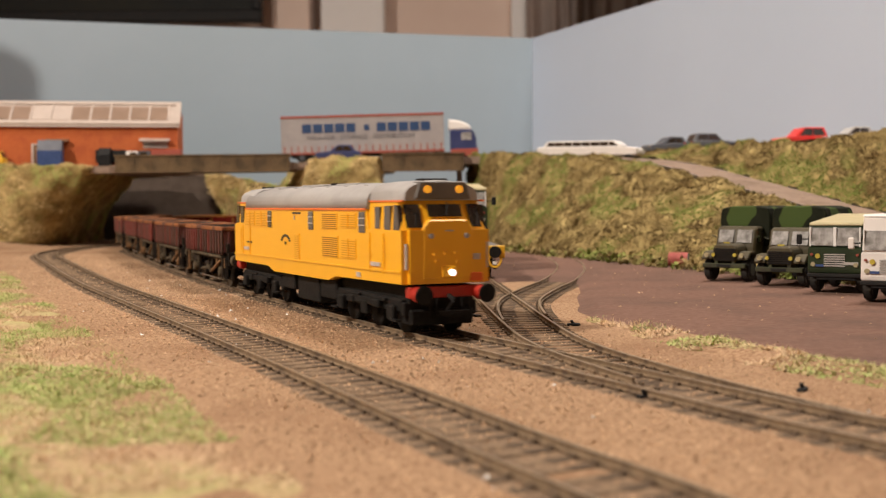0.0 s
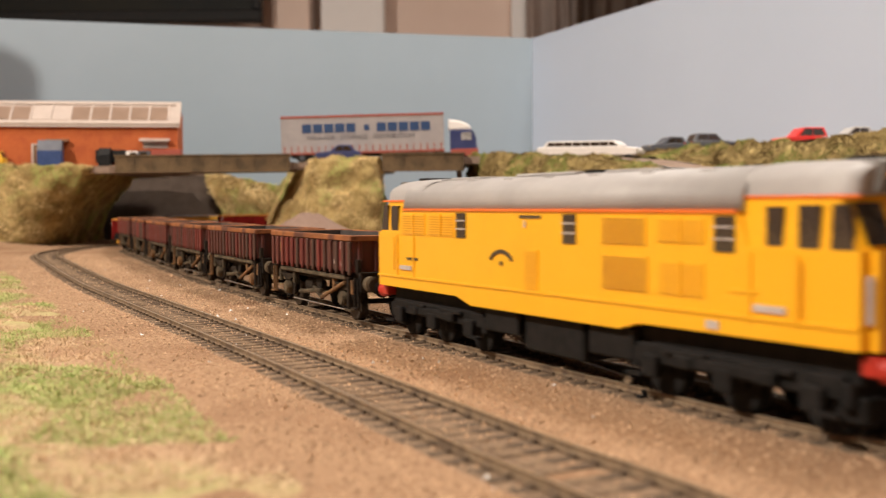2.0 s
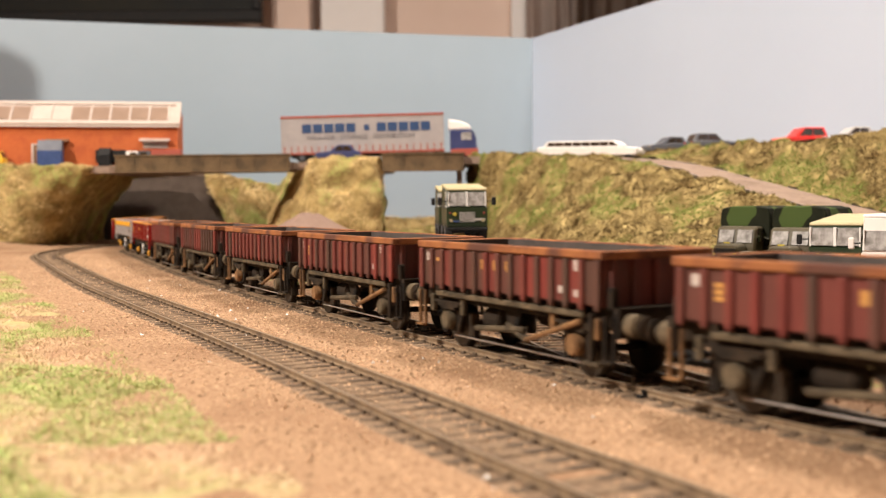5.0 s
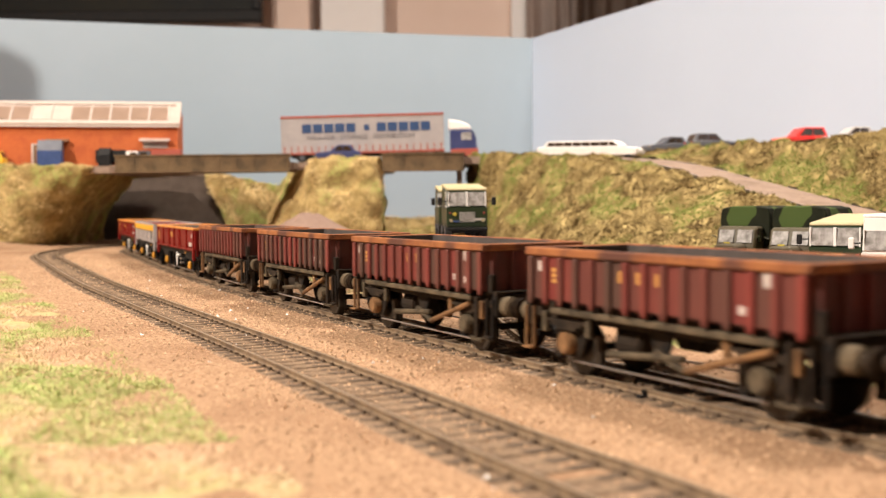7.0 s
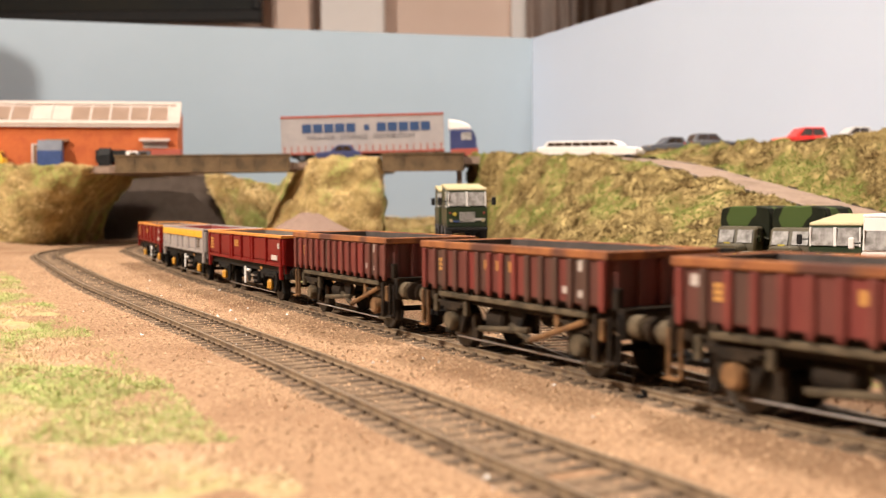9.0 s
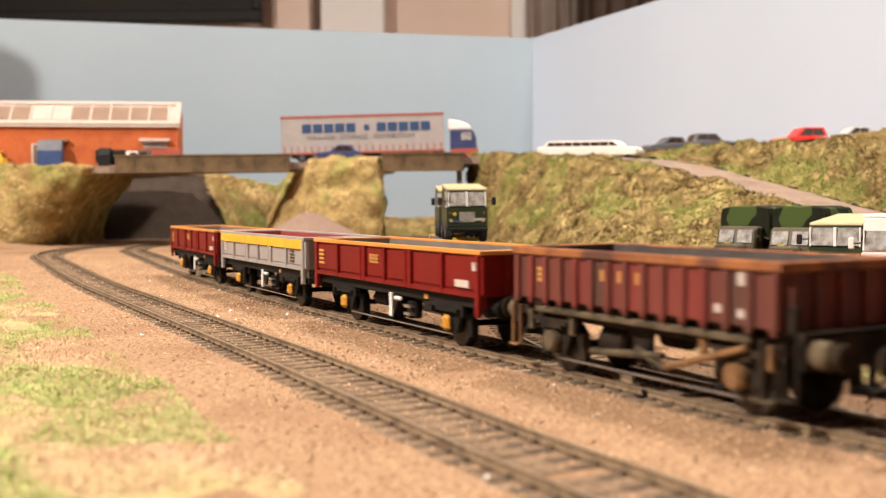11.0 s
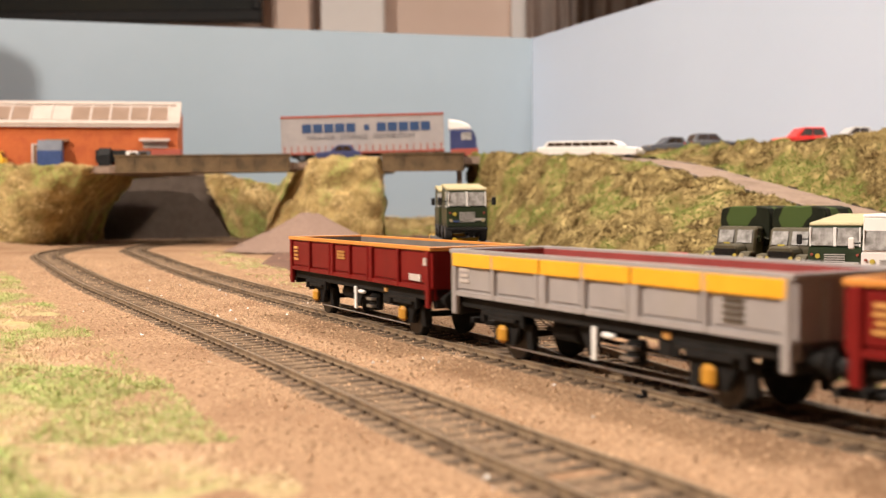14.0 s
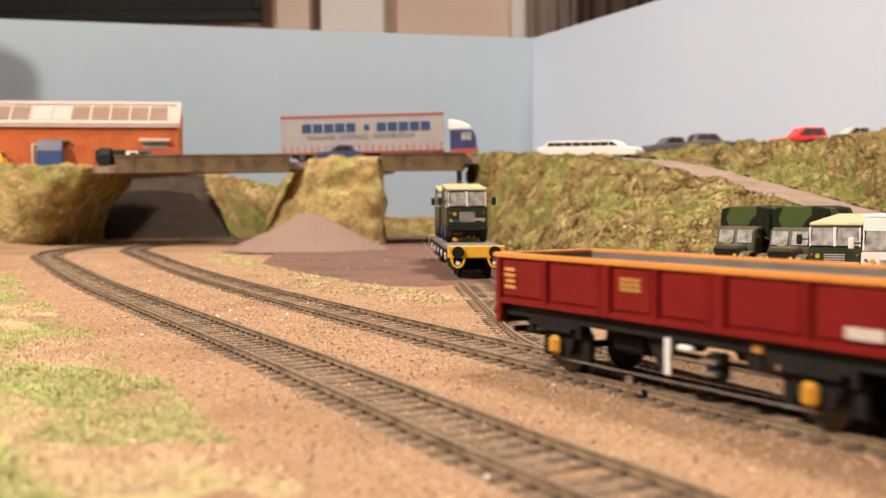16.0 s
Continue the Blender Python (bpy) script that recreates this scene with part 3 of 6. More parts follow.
# gravel heap
def build_heap():
    bm = bmesh.new()
    rings = 22
    g = []
    for j in range(rings + 1):
        r = j / rings
        row = []
        for i in range(64):
            a = i / 64 * 2 * math.pi
            rx, ry = .082, .066
            x, y = r * rx * math.cos(a), r * ry * math.sin(a)
            h = .0400 * (1 - r) ** 1.08 * (1 + .06 * math.sin(3 * a + 1)) + .0012 * noise.noise(Vector((x * 90, y * 90, 2)))
            if r < .12:
                h = .0400 * (1 - .12) ** 1.08 + .003 * (1 - r / .12)
            row.append(bm.verts.new((x, y, h)))
        g.append(row)
    for j in range(rings):
        for i in range(64):
            q = (g[j][i], g[j + 1][i], g[j + 1][(i + 1) % 64], g[j][(i + 1) % 64])
            bm.faces.new(q).smooth = True
    bmesh.ops.remove_doubles(bm, verts=bm.verts, dist=1e-6)
    ob = solid("gravel_mound", bm, GRAVEL, "conical heap of pinkish grey gravel on the yard", "gravel heap")
    ob.matrix_world = pose(-.135, 1.075, -.001)
    return ob


heap = build_heap()

# ---- the train ----
YELLOW = mat("loco_yellow", (0.86, 0.42, 0.012), (0.88, 0.44, 0.016), 40, 0.38, bump=0.03, bscale=800, c=(0.80, 0.385, 0.012), cscale=60, clo=0.55, chi=0.8)
ROOFGREY = mat("loco_roof_grey", (0.36, 0.34, 0.335), (0.40, 0.38, 0.37), 120, 0.55, c=(0.345, 0.325, 0.318), cscale=40)
DARKGREY = mat("headcode_grey", (0.115, 0.105, 0.095), (0.14, 0.125, 0.115), 120, 0.5)
ORANGE_LINE = mat("cantrail_orange", (0.80, 0.16, 0.02), (0.84, 0.19, 0.03), 90, 0.45)
GLASS_DARK = mat("dark_glazing", (0.030, 0.020, 0.014), (0.05, 0.033, 0.022), 90, 0.12, spec=0.8)
CHASSIS = mat("underframe_black", (0.007, 0.0065, 0.006), (0.015, 0.013, 0.012), 300, 0.75, bump=0.2, spec=0.2)
# darker yellows that paint in the shade between the louvres
LOUVRE = mat("louvre_shade", (0.60, 0.275, 0.01), (0.66, 0.305, 0.012), 300, 0.6)
LOUVRE_D = mat("louvre_deep_shade", (0.36, 0.15, 0.01), (0.42, 0.18, 0.012), 300, 0.6)
RED_BEAM = mat("buffer_beam_red", (0.40, 0.022, 0.012), (0.46, 0.03, 0.016), 150, 0.45)
STEEL = mat("bare_steel", (0.45, 0.42, 0.40), (0.55, 0.52, 0.5), 300, 0.35, metal=0.9)
TYRE = mat("worn_tyre", (0.05, 0.042, 0.035), (0.09, 0.075, 0.06), 300, 0.5, metal=0.5)
WHITE = mat("white_paint_small", (0.75, 0.74, 0.72), (0.8, 0.79, 0.77), 200, 0.5)
AMBER = glow("amber_marker", (1.0, 0.42, 0.03), 0.7)
HEADLIGHT = glow("lit_headlight", (1.0, 0.96, 0.9), 3.0)
PRINT_Y = mat("yellow_lettering", (0.46, 0.22, 0.05), (0.56, 0.29, 0.08), 500, 0.6)
PRINT_W = mat("white_lettering", (0.44, 0.38, 0.35), (0.54, 0.48, 0.44), 500, 0.6)
PRINT_K = mat("black_lettering", (0.05, 0.035, 0.02), (0.07, 0.05, 0.03), 500, 0.6)
MAROON = mat("weathered_maroon", (0.09, 0.015, 0.012), (0.15, 0.027, 0.02), 130, 0.62, stretch=(1, 1, 0.25), bump=0.25, bscale=1200, c=(0.055, 0.030, 0.024), cscale=95, clo=0.46, chi=0.66)
GIRDER = mat("dusty_girder", (0.065, 0.05, 0.032), (0.14, 0.105, 0.066), 160, 0.85, bump=0.3, c=(0.05, 0.038, 0.025), cscale=70, spec=0.2)
RIM_RUST = mat("rusty_orange_rim", (0.20, 0.07, 0.03), (0.32, 0.125, 0.045), 160, 0.75, bump=0.2, c=(0.10, 0.042, 0.03), cscale=60, clo=0.47, chi=0.6, spec=0.25)
INNER = mat("sooty_interior", (0.05, 0.04, 0.036), (0.085, 0.068, 0.06), 140, 0.85, bump=0.2)
FRAME_DIRT = mat("dirty_underframe", (0.014, 0.010, 0.007), (0.046, 0.030, 0.018), 180, 0.85, bump=0.3, c=(0.010, 0.008, 0.007), cscale=90, spec=0.2)
RUST = mat("rusty_axlebox", (0.11, 0.055, 0.022), (0.24, 0.12, 0.045), 220, 0.85, bump=0.3)
REDW = mat("wagon_red", (0.150, 0.0075, 0.0065), (0.175, 0.0095, 0.008), 90, 0.5, spec=0.15, c=(0.125, 0.0065, 0.006), cscale=50, clo=0.5, chi=0.75)
GREYW = mat("wagon_grey", (0.28, 0.255, 0.25), (0.32, 0.29, 0.285), 90, 0.5, c=(0.30, 0.27, 0.255), cscale=50)
YELLOWW = mat("wagon_yellow", (0.74, 0.36, 0.015), (0.80, 0.40, 0.02), 90, 0.45)
ORANGEW = mat("wagon_orange_rim", (0.58, 0.22, 0.04), (0.64, 0.26, 0.05), 90, 0.45)
INGREY = mat("wagon_inside_grey", (0.13, 0.112, 0.10), (0.17, 0.147, 0.13), 110, 0.7)
INRED = mat("wagon_inside_red", (0.22, 0.035, 0.03), (0.27, 0.045, 0.04), 110, 0.7)
AXLE_Y = mat("yellow_axlebox", (0.48, 0.22, 0.02), (0.55, 0.27, 0.025), 300, 0.5)


def weathered_panel(name, a, b, c):
    """A paint whose age differs from panel to panel."""
    m = mat(name, a, b, 130, 0.65, stretch=(1, 1, 0.2), bump=0.25, bscale=1200)
    nt = m.node_tree
    bs = nt.nodes["Principled BSDF"]
    old = bs.inputs["Base Color"].links[0].from_socket
    info = nt.nodes.new("ShaderNodeObjectInfo").outputs["Random"]
    nt.links.new(mix(nt, info, old, c), bs.inputs["Base Color"])
    return m


MAROON_P = weathered_panel("weathered_panel", (0.135, 0.016, 0.013), (0.21, 0.034, 0.024), (0.065, 0.032, 0.022))


def wheelset(parent, x, r=.0066, tread=TYRE, wheel=CHASSIS, name="wheel"):
    for s in (-1, 1):
        bm = disc(x, s * .0088, r - .0002, r, .0022, seg=28)
        disc(x, s * .0076, r - .0002, r + .0006, .0007, seg=28, bm=bm)
        disc(x, s * .0100, r - .0002, r * .38, .0012, seg=16, bm=bm)
        part(name, bm, wheel, parent)
        t = disc(x, s * .0098, r - .0002, r * .93, .0006, seg=28)
        part("tyre", t, tread, parent)
    part("axle", bar((x, -.009, r), (x, .009, r), .001), CHASSIS, parent)


def buffers(parent, xs, z, mt, face=CHASSIS, y=.0115, reach=.0062, label=""):
    for sx in xs:
        for sy in (-1, 1):
            e = math.copysign(reach, sx)
            part("buffer_shank", bar((sx, sy * y, z), (sx + e * .8, sy * y, z), .0017, seg=12), mt, parent, label)
            part("buffer_head", disc(sx + e, sy * y, z, .0030, .0009, "x", bevel=.0002), face, parent)


def coupling(parent, x, z=.0085):
    d = math.copysign(1, x)
    bm = box(min(x, x + d * .009), max(x, x + d * .009), -.002, .002, z - .001, z + .0004)
    box(x + d * .008 - .0006, x + d * .008 + .0006, -.006, .006, z - .0004, z + .0012, bm=bm)
    bar((x + d * .004, -.0015, z), (x + d * .010, -.0015, z + .0045), .0005, bm=bm)
    part("coupling_hook", bm, CHASSIS, parent)


def loco():
    th = thing("diesel_locomotive", "bright yellow model diesel locomotive with grey roof", "locomotive")
    H, W = .107, .0166
    # body side outline in x, z, with the deeper skirt amidships
    skirt = [(-H, .0166), (-.048, .0166), (-.039, .0144), (.033, .0148), (.041, .0168), (H, .0176)]
    up = [(H, .0357), (.0765, .0357), (.0735, .0428), (-.0845, .0428), (-.0875, .0350), (-H, .0350)]
    bm = prism(skirt + up, -W, W, "y")
    bmesh.ops.bevel(bm, geom=[e for e in bm.edges if all(abs(abs(v.co.x) - H) < 1e-5 for v in e.verts) and abs(e.verts[0].co.y - e.verts[1].co.y) < 1e-6], offset=.0022, segments=4, affect="EDGES")
    body = part("body", bm, YELLOW, th)
    # lower step along the side
    for s in (-1, 1):
        part("skirt_step", prism([(-H + .002, .0205), (-H + .002, .0198), (H - .003, .0212), (H - .003, .0219)], s * W, s * (W + .0004)), YELLOW, body)
    # cabs: upper part, leaning screens
    for s in (-1, 1):
        n = 9
        rows = []
        for z, x1, w in ((.0350, H - .0004, W - .0003), (.0457, H - .0050, W - .0014)):
            pts = []
            for i in range(n):
                y = -w + 2 * w * i / (n - 1)
                pts.append((x1 - .0032 * (abs(y) / w) ** 2.4, y))
            rows.append([(s * x, y, z) for x, y in [(.0735, -w)] + pts + [(.0735, w)]])
        bm = bmesh.new()
        a = [bm.verts.new(c) for c in rows[0]]
        b = [bm.verts.new(c) for c in rows[1]]
        k = len(a)
        for i in range(k):
            bm.faces.new((a[i], a[(i + 1) % k], b[(i + 1) % k], b[i]))
        bm.faces.new(a)
        bm.faces.new(b[::-1])
        bmesh.ops.recalc_face_normals(bm, faces=bm.faces)
        cab = part("cab", bm, YELLOW, th, "yellow cab with three windscreens")
        # windscreens: side, centre, side
        for y0, y1, z0, z1 in ((-.0142, -.0090, .0366, .0444), (-.0064, .0064, .0402, .0444), (.0090, .0142, .0366, .0444)):
            g = []
            for y, z in ((y0, z0), (y1, z0), (y1, z1), (y0, z1)):
                w = W - .0003 - .0011 * (z - .035) / .0107
                x = H - .0004 - .0046 * (z - .035) / .0107 - .0032 * (min(1, abs(y) / w)) ** 2.4
                g.append((s * (x + .0008), y, z))
            bm = bmesh.new()
            bm.faces.new([bm.verts.new(c) for c in g])
            bmesh.ops.solidify(bm, geom=bm.faces[:], thickness=.0007)
            bmesh.ops.recalc_face_normals(bm, faces=bm.faces)
            win = part("windscreen", bm, GLASS_DARK, cab, "dark glazed windscreen")
            ym = (y0 + y1) / 2
            part("wiper", bar((s * (H - .0012), ym, z0 + .0006), (s * (H - .0036), ym + .0012, z0 + .0050), .00018), BLACK, win)
        # cab side windows
        for sy in (-1, 1):
            for x0, x1, z0, z1 in ((.0812, .0856, .0360, .0437), (.0896, .0950, .0357, .0440), (.0975, .1030, .0357, .0442)):
                slant = .0022 if x0 > .096 else 0
                g = [(s * x0, z0), (s * x1, z0), (s * (x1 - slant), z1), (s * (x0 + (.0 if slant == 0 else .0004)), z1)]
                yy = sy * (W - .0003)
                part("side_window", prism(g, yy - sy * .0016, yy + sy * .00005), GLASS_DARK, cab, "dark glazed cab side window")
            parts("door_edge", [(s * .0770 - .0005, s * .0770 + .0005, sy * W - .0004, sy * W + .0004, .0205, .0345), (s * .0895 - .0005, s * .0895 + .0005, sy * W - .0004, sy * W + .0004, .0205, .0345)], YELLOW, cab, 0.0)
            part("door_handrail", bar((s * .0910, sy * (W + .0007), .0225), (s * .0910, sy * (W + .0007), .0335), .00025), YELLOW, cab)
            part("kick_plate", box(min(s * .0785, s * .0870), max(s * .0785, s * .0870), sy * W - .0005, sy * W + .0005, .0228, .0242), PRINT_W, cab, "bright metal step plate")
            part("cantrail_stripe", box(min(s * .0735, s * .1035), max(s * .0735, s * .1035), sy * (W - .0013) - .0003, sy * (W - .0013) + .0003, .0453, .0459), ORANGE_LINE, cab, "thin orange stripe")
            part("front_handrail", bar((s * (H - .0012), sy * .0152, .0225), (s * (H - .0012), sy * .0152, .0312), .0006), PRINT_W, cab, "white front handrail")
        # raised nose panel under the centre screen
        g = [(-.0098, .0190), (.0098, .0190), (.0094, .0366), (.0072, .0392), (-.0072, .0392), (-.0094, .0366)]
        part("nose_panel", prism(g, min(s * (H - .003), s * (H + .0001)), max(s * (H - .003), s * (H + .0001)), "x", bevel=.0005), YELLOW, cab)
        for yy, zz in ((-.0067, .0337), (.0067, .0337)):
            part("lamp_bracket", disc(s * (H + .0006), yy, zz, .0009, .0006, "x", seg=12), ROOFGREY, cab)
        part("nose_handle", box(s * (H + .0008) - .0004, s * (H + .0008) + .0004, -.0014, .0014, .0353, .0357), STEEL, cab)
        parts("nose_latch", [(s * (H + .0006) - .0003, s * (H + .0006) + .0003, y, y + .0016, z, z + .0008) for y, z in ((-.006, .0272), (-.002, .0275), (.002, .0275), (-.0052, .0248), (.0025, .0245))], YELLOW, cab, 0.0)
        part("data_plate", box(s * (H + .0002) - .0003, s * (H + .0002) + .0003, .0092, .0118, .0255, .0275), PRINT_W, cab, "small white data plate")
        part("jumper_cover", boxes([(s * (H - .0004) - .0006, s * (H - .0004) + .0006, .0080, .0130, .0180, .0212)], .0003), RED_BEAM if s < 0 else ORANGE_LINE, cab, "orange red jumper cover")
        part("headlight", disc(s * (H + .0010), .0008, .0213, .0011, .0012, "x"), HEADLIGHT if s > 0 else STEEL, cab, "lit white headlight" if s > 0 else "")
        part("headlight_box", box(min(s * (H - .0005), s * (H + .0008)), max(s * (H - .0005), s * (H + .0008)), -.0026, .0026, .0196, .0236, .0004), YELLOW, cab)
        # roof dome with headcode panel and marker lights
        n = 13
        rows = []
        for x, hh in ((.0735, 1.0), (.0885, 1.0), (.0975, .985), (.1018, .93)):
            rows.append([(s * x, (W - .0012 - (.0015 if x > .1 else 0)) * math.sin(a), .0457 + .0072 * hh * max(0, math.cos(a)) ** .62) for a in np.linspace(-math.pi / 2, math.pi / 2, n)])
        rows[0] = [(x, y * 1.0, z) for x, y, z in rows[0]]
        bm = bmesh.new()
        vr = [[bm.verts.new(c) for c in r] for r in rows]
        for i in range(len(vr) - 1):
            for k in range(n - 1):
                bm.faces.new((vr[i][k], vr[i][k + 1], vr[i + 1][k + 1], vr[i + 1][k])).smooth = True
        bm.faces.new(vr[-1])
        bm.faces.new(vr[0][::-1])
        bmesh.ops.recalc_face_normals(bm, faces=bm.faces)
        dome = part("cab_roof", bm, ROOFGREY, th)
        g = [(-.0105, .0462), (.0105, .0462), (.0086, .0522), (-.0086, .0522)]
        hp = part("headcode_panel", prism(g, min(s * .0970, s * .1032), max(s * .0970, s * .1032), "x", bevel=.0003), DARKGREY, dome, "dark grey headcode panel")
        for yy in (-.0060, .0060):
            part("marker_light", disc(s * .1033, yy, .0495, .00135, .0008, "x", seg=20), AMBER if s > 0 else DARKGREY, hp, "amber marker light")
        part("horn_cover", box(min(s * .090, s * .0975), max(s * .090, s * .0975), -.0045, .0045, .0522, .0534, .0003), BLACK, dome)
        # buffer beam
        beam = part("buffer_beam", box(min(s * (H - .004), s * (H - .0002)), max(s * (H - .004), s * (H - .0002)), -.0145, .0145, .0128, .0166, .0004), RED_BEAM, th, "red buffer beam")
        for sy in (-1, 1):
            part("buffer_shank", disc(s * (H + .0018), sy * .0118, .0142, .0026, .004, "x", r2=.0021), RED_BEAM, beam)
            part("buffer_head", disc(s * (H + .0055), sy * .0118, .0142, .0032, .0010, "x", bevel=.0003), CHASSIS, beam)
            part("buffer_ram", bar((s * (H + .003), sy * .0118, .0142), (s * (H + .0055), sy * .0118, .0142), .0012), STEEL, beam)
        part("hook", bar((s * H, 0, .0135), (s * (H + .004), 0, .0120), .0008), CHASSIS, beam)
        parts("air_hose", [(s * (H + .0004) - .0004, s * (H + .0004) + .0004, y, y + .0008, .0068, .0125) for y in (-.0075, -.0050, .0046, .0070)], CHASSIS, beam, 0.0)
        coupling(th, s * (H - .004), .0075)
        part("snowplough", box(min(s * .094, s * .102), max(s * .094, s * .102), -.012, .012, .003, .0085, .0006), CHASSIS, th)
    # main roof
    n = 17
    prof = [(math.sin(a) * (W + .0001), .0428 + .0098 * max(0, math.cos(a)) ** .60) for a in np.linspace(-math.pi / 2, math.pi / 2, n)]
    bm = prism(prof, -.0845, .0745, "x")
    for f in bm.faces:
        f.smooth = len(f.verts) == 4
    roof = part("roof", bm, ROOFGREY, th)
    parts("roof_seam", [(x, x + .0006, -.0155, .0155, .0440, .0447) for x in (-.05, -.015, .02, .048)], ROOFGREY, roof, 0.0)
    parts("roof_hatch", [(-.03, .0, -.006, .006, .0522, .0531), (.012, .035, -.005, .005, .0522, .0530), (-.07, -.05, -.0065, .0065, .0520, .0529)], ROOFGREY, roof, .0002)
    part("exhaust", box(.0, .006, -.003, .003, .0524, .0534), BLACK, roof)
    for k in range(7):
        part("roof_vent", box(-.075 + k * .0215, -.071 + k * .0215, -.0095, -.0075, .0508, .0520, .0002), ROOFGREY, roof)
    for sy in (-1, 1):
        part("cantrail_stripe", box(-.0845, .0735, sy * (W + .0002) - .0003, sy * (W + .0002) + .0003, .0424, .0431), ORANGE_LINE, body, "thin orange stripe")
        yo = sy * W
        def on_side(name, x0, x1, z0, z1, mt, proud=.0003, label=""):
            return part(name, box(x0, x1, min(yo, yo + sy * proud) - .0002, max(yo, yo + sy * proud) + .0002, z0, z1), mt, body, label)
        for x0, x1 in ((-.0473, -.0415), (.0101, .0159), (.0667, .0728)):
            w = on_side("body_window", x0, x1, .0343, .0418, GLASS_DARK, .0001, "dark engine room window")
            parts("glazing_bar", [(x0, x1, yo - .0005, yo + .0005, z, z + .0004) for z in (.0368, .0393)], PRINT_W, w, 0.0)
        for x0, x1, z0, z1 in ((-.0851, -.0687, .0345, .0414), (-.0659, -.0489, .0345, .0414), (.0268, .0439, .0348, .0416), (.0268, .0447, .0240, .0325), (.0480, .0637, .0358, .0414), (.0485, .0636, .0242, .0318), (-.0084, -.0017, .0211, .0322)):
            grille = on_side("grille_frame", x0, x1, z0, z1, YELLOW, .00005)
            dark = .02 < x0 < .046
            k = int((z1 - z0) / .00085)
            for i in range(k):
                z = z0 + .0003 + i * (z1 - z0 - .0006) / k
                # thin strips in the shade colours stand for the gaps
                if dark:
                    part("louvre_gap_shade", box(x0 + .0006, x1 - .0006, yo - .0004, yo + .0004, z, z + .00034), LOUVRE_D, grille)
                else:
                    part("louvre_shade_strip", box(x0 + .0005, x1 - .0005, yo - .0004, yo + .0004, z, z + .00030), LOUVRE, grille)
            if not dark and x1 - x0 > .012:
                part("grille_bar", box((x0 + x1) / 2 - .0003, (x0 + x1) / 2 + .0003, yo - .0006, yo + .0006, z0, z1), YELLOW, grille)
        arc = [radians(25 + i * 16.25) for i in range(9)]
        bm = prism([(-.0209 + .0072 * math.cos(a), .0268 + .0049 * math.sin(a)) for a in arc] + [(-.0209 + .0059 * math.cos(a), .0268 + .0038 * math.sin(a)) for a in arc[::-1]], yo - .0003, yo + .0003)
        part("emblem_arch", bm, PRINT_K, body, "small black arch emblem")
        on_side("emblem_plate", -.0215, -.0200, .0272, .0284, PRINT_K, .0002)
        on_side("data_panel", .0644, .0681, .0180, .0198, PRINT_W, .0002, "small white data panel")
        on_side("data_panel", -.0085 + .0, -.0077, .0380, .0400, PRINT_W, .0002)
        on_side("vent_plate", -.0109, -.0003, .0406, .0414, PRINT_K, .0001)
        for x in (-.082, .071):
            on_side("number_panel", x, x + .008, .0262, .0270, PRINT_K if x < 0 else YELLOW, .0001)
    # running gear
    part("fuel_tank", box(-.0130, .0150, -.0140, .0140, .0042, .0145, .0006), CHASSIS, th)
    parts("battery_box", [(-.034, -.016, -.0145, .0145, .0075, .0148), (.018, .036, -.0145, .0145, .0070, .0150)], CHASSIS, th, .0005)
    part("chassis", box(-.101, .101, -.012, .012, .0105, .0165), CHASSIS, th)
    for cx in (-.0675, .0675):
        bg = part("bogie", box(cx - .012, cx + .012, -.0155, .0155, .0082, .0108, .0004), CHASSIS, th)
        parts("side_frame", [(cx - .031, cx + .031, -.0140, -.0118, .0075, .0120), (cx - .031, cx + .031, .0118, .0140, .0075, .0120)], CHASSIS, bg, .0004)
        parts("end_beam", [(cx - .033, cx - .030, -.014, .014, .006, .011), (cx + .030, cx + .033, -.014, .014, .006, .011)], CHASSIS, bg, .0004)
        for dx in (-.0245, 0, .0245):
            wheelset(bg, cx + dx, .0071 if dx else .0065, CHASSIS)
            parts("axlebox", [(cx + dx - .0028, cx + dx + .0028, sy * .0146 - .0012, sy * .0146 + .0012, .0045, .0098) for sy in (-1, 1)], CHASSIS, bg, .0005)
        parts("spring", [(cx + dx - .007, cx + dx + .007, sy * .0148 - .0007, sy * .0148 + .0007, .0105, .0118) for dx in (-.0125, .0125) for sy in (-1, 1)], CHASSIS, bg, .0003)
        parts("step", [(cx + dx, cx + dx + .006, sy * .0155 - .001, sy * .0155 + .001, .0045, .0052) for dx in (-.032, .026) for sy in (-1, 1)], CHASSIS, bg, 0.0)
        parts("brake_cylinder", [(cx + dx - .003, cx + dx + .003, sy * .0150 - .0012, sy * .0150 + .0012, .0080, .0108) for dx in (-.0125, .0125) for sy in (-1, 1)], CHASSIS, bg, .0004)
    return th


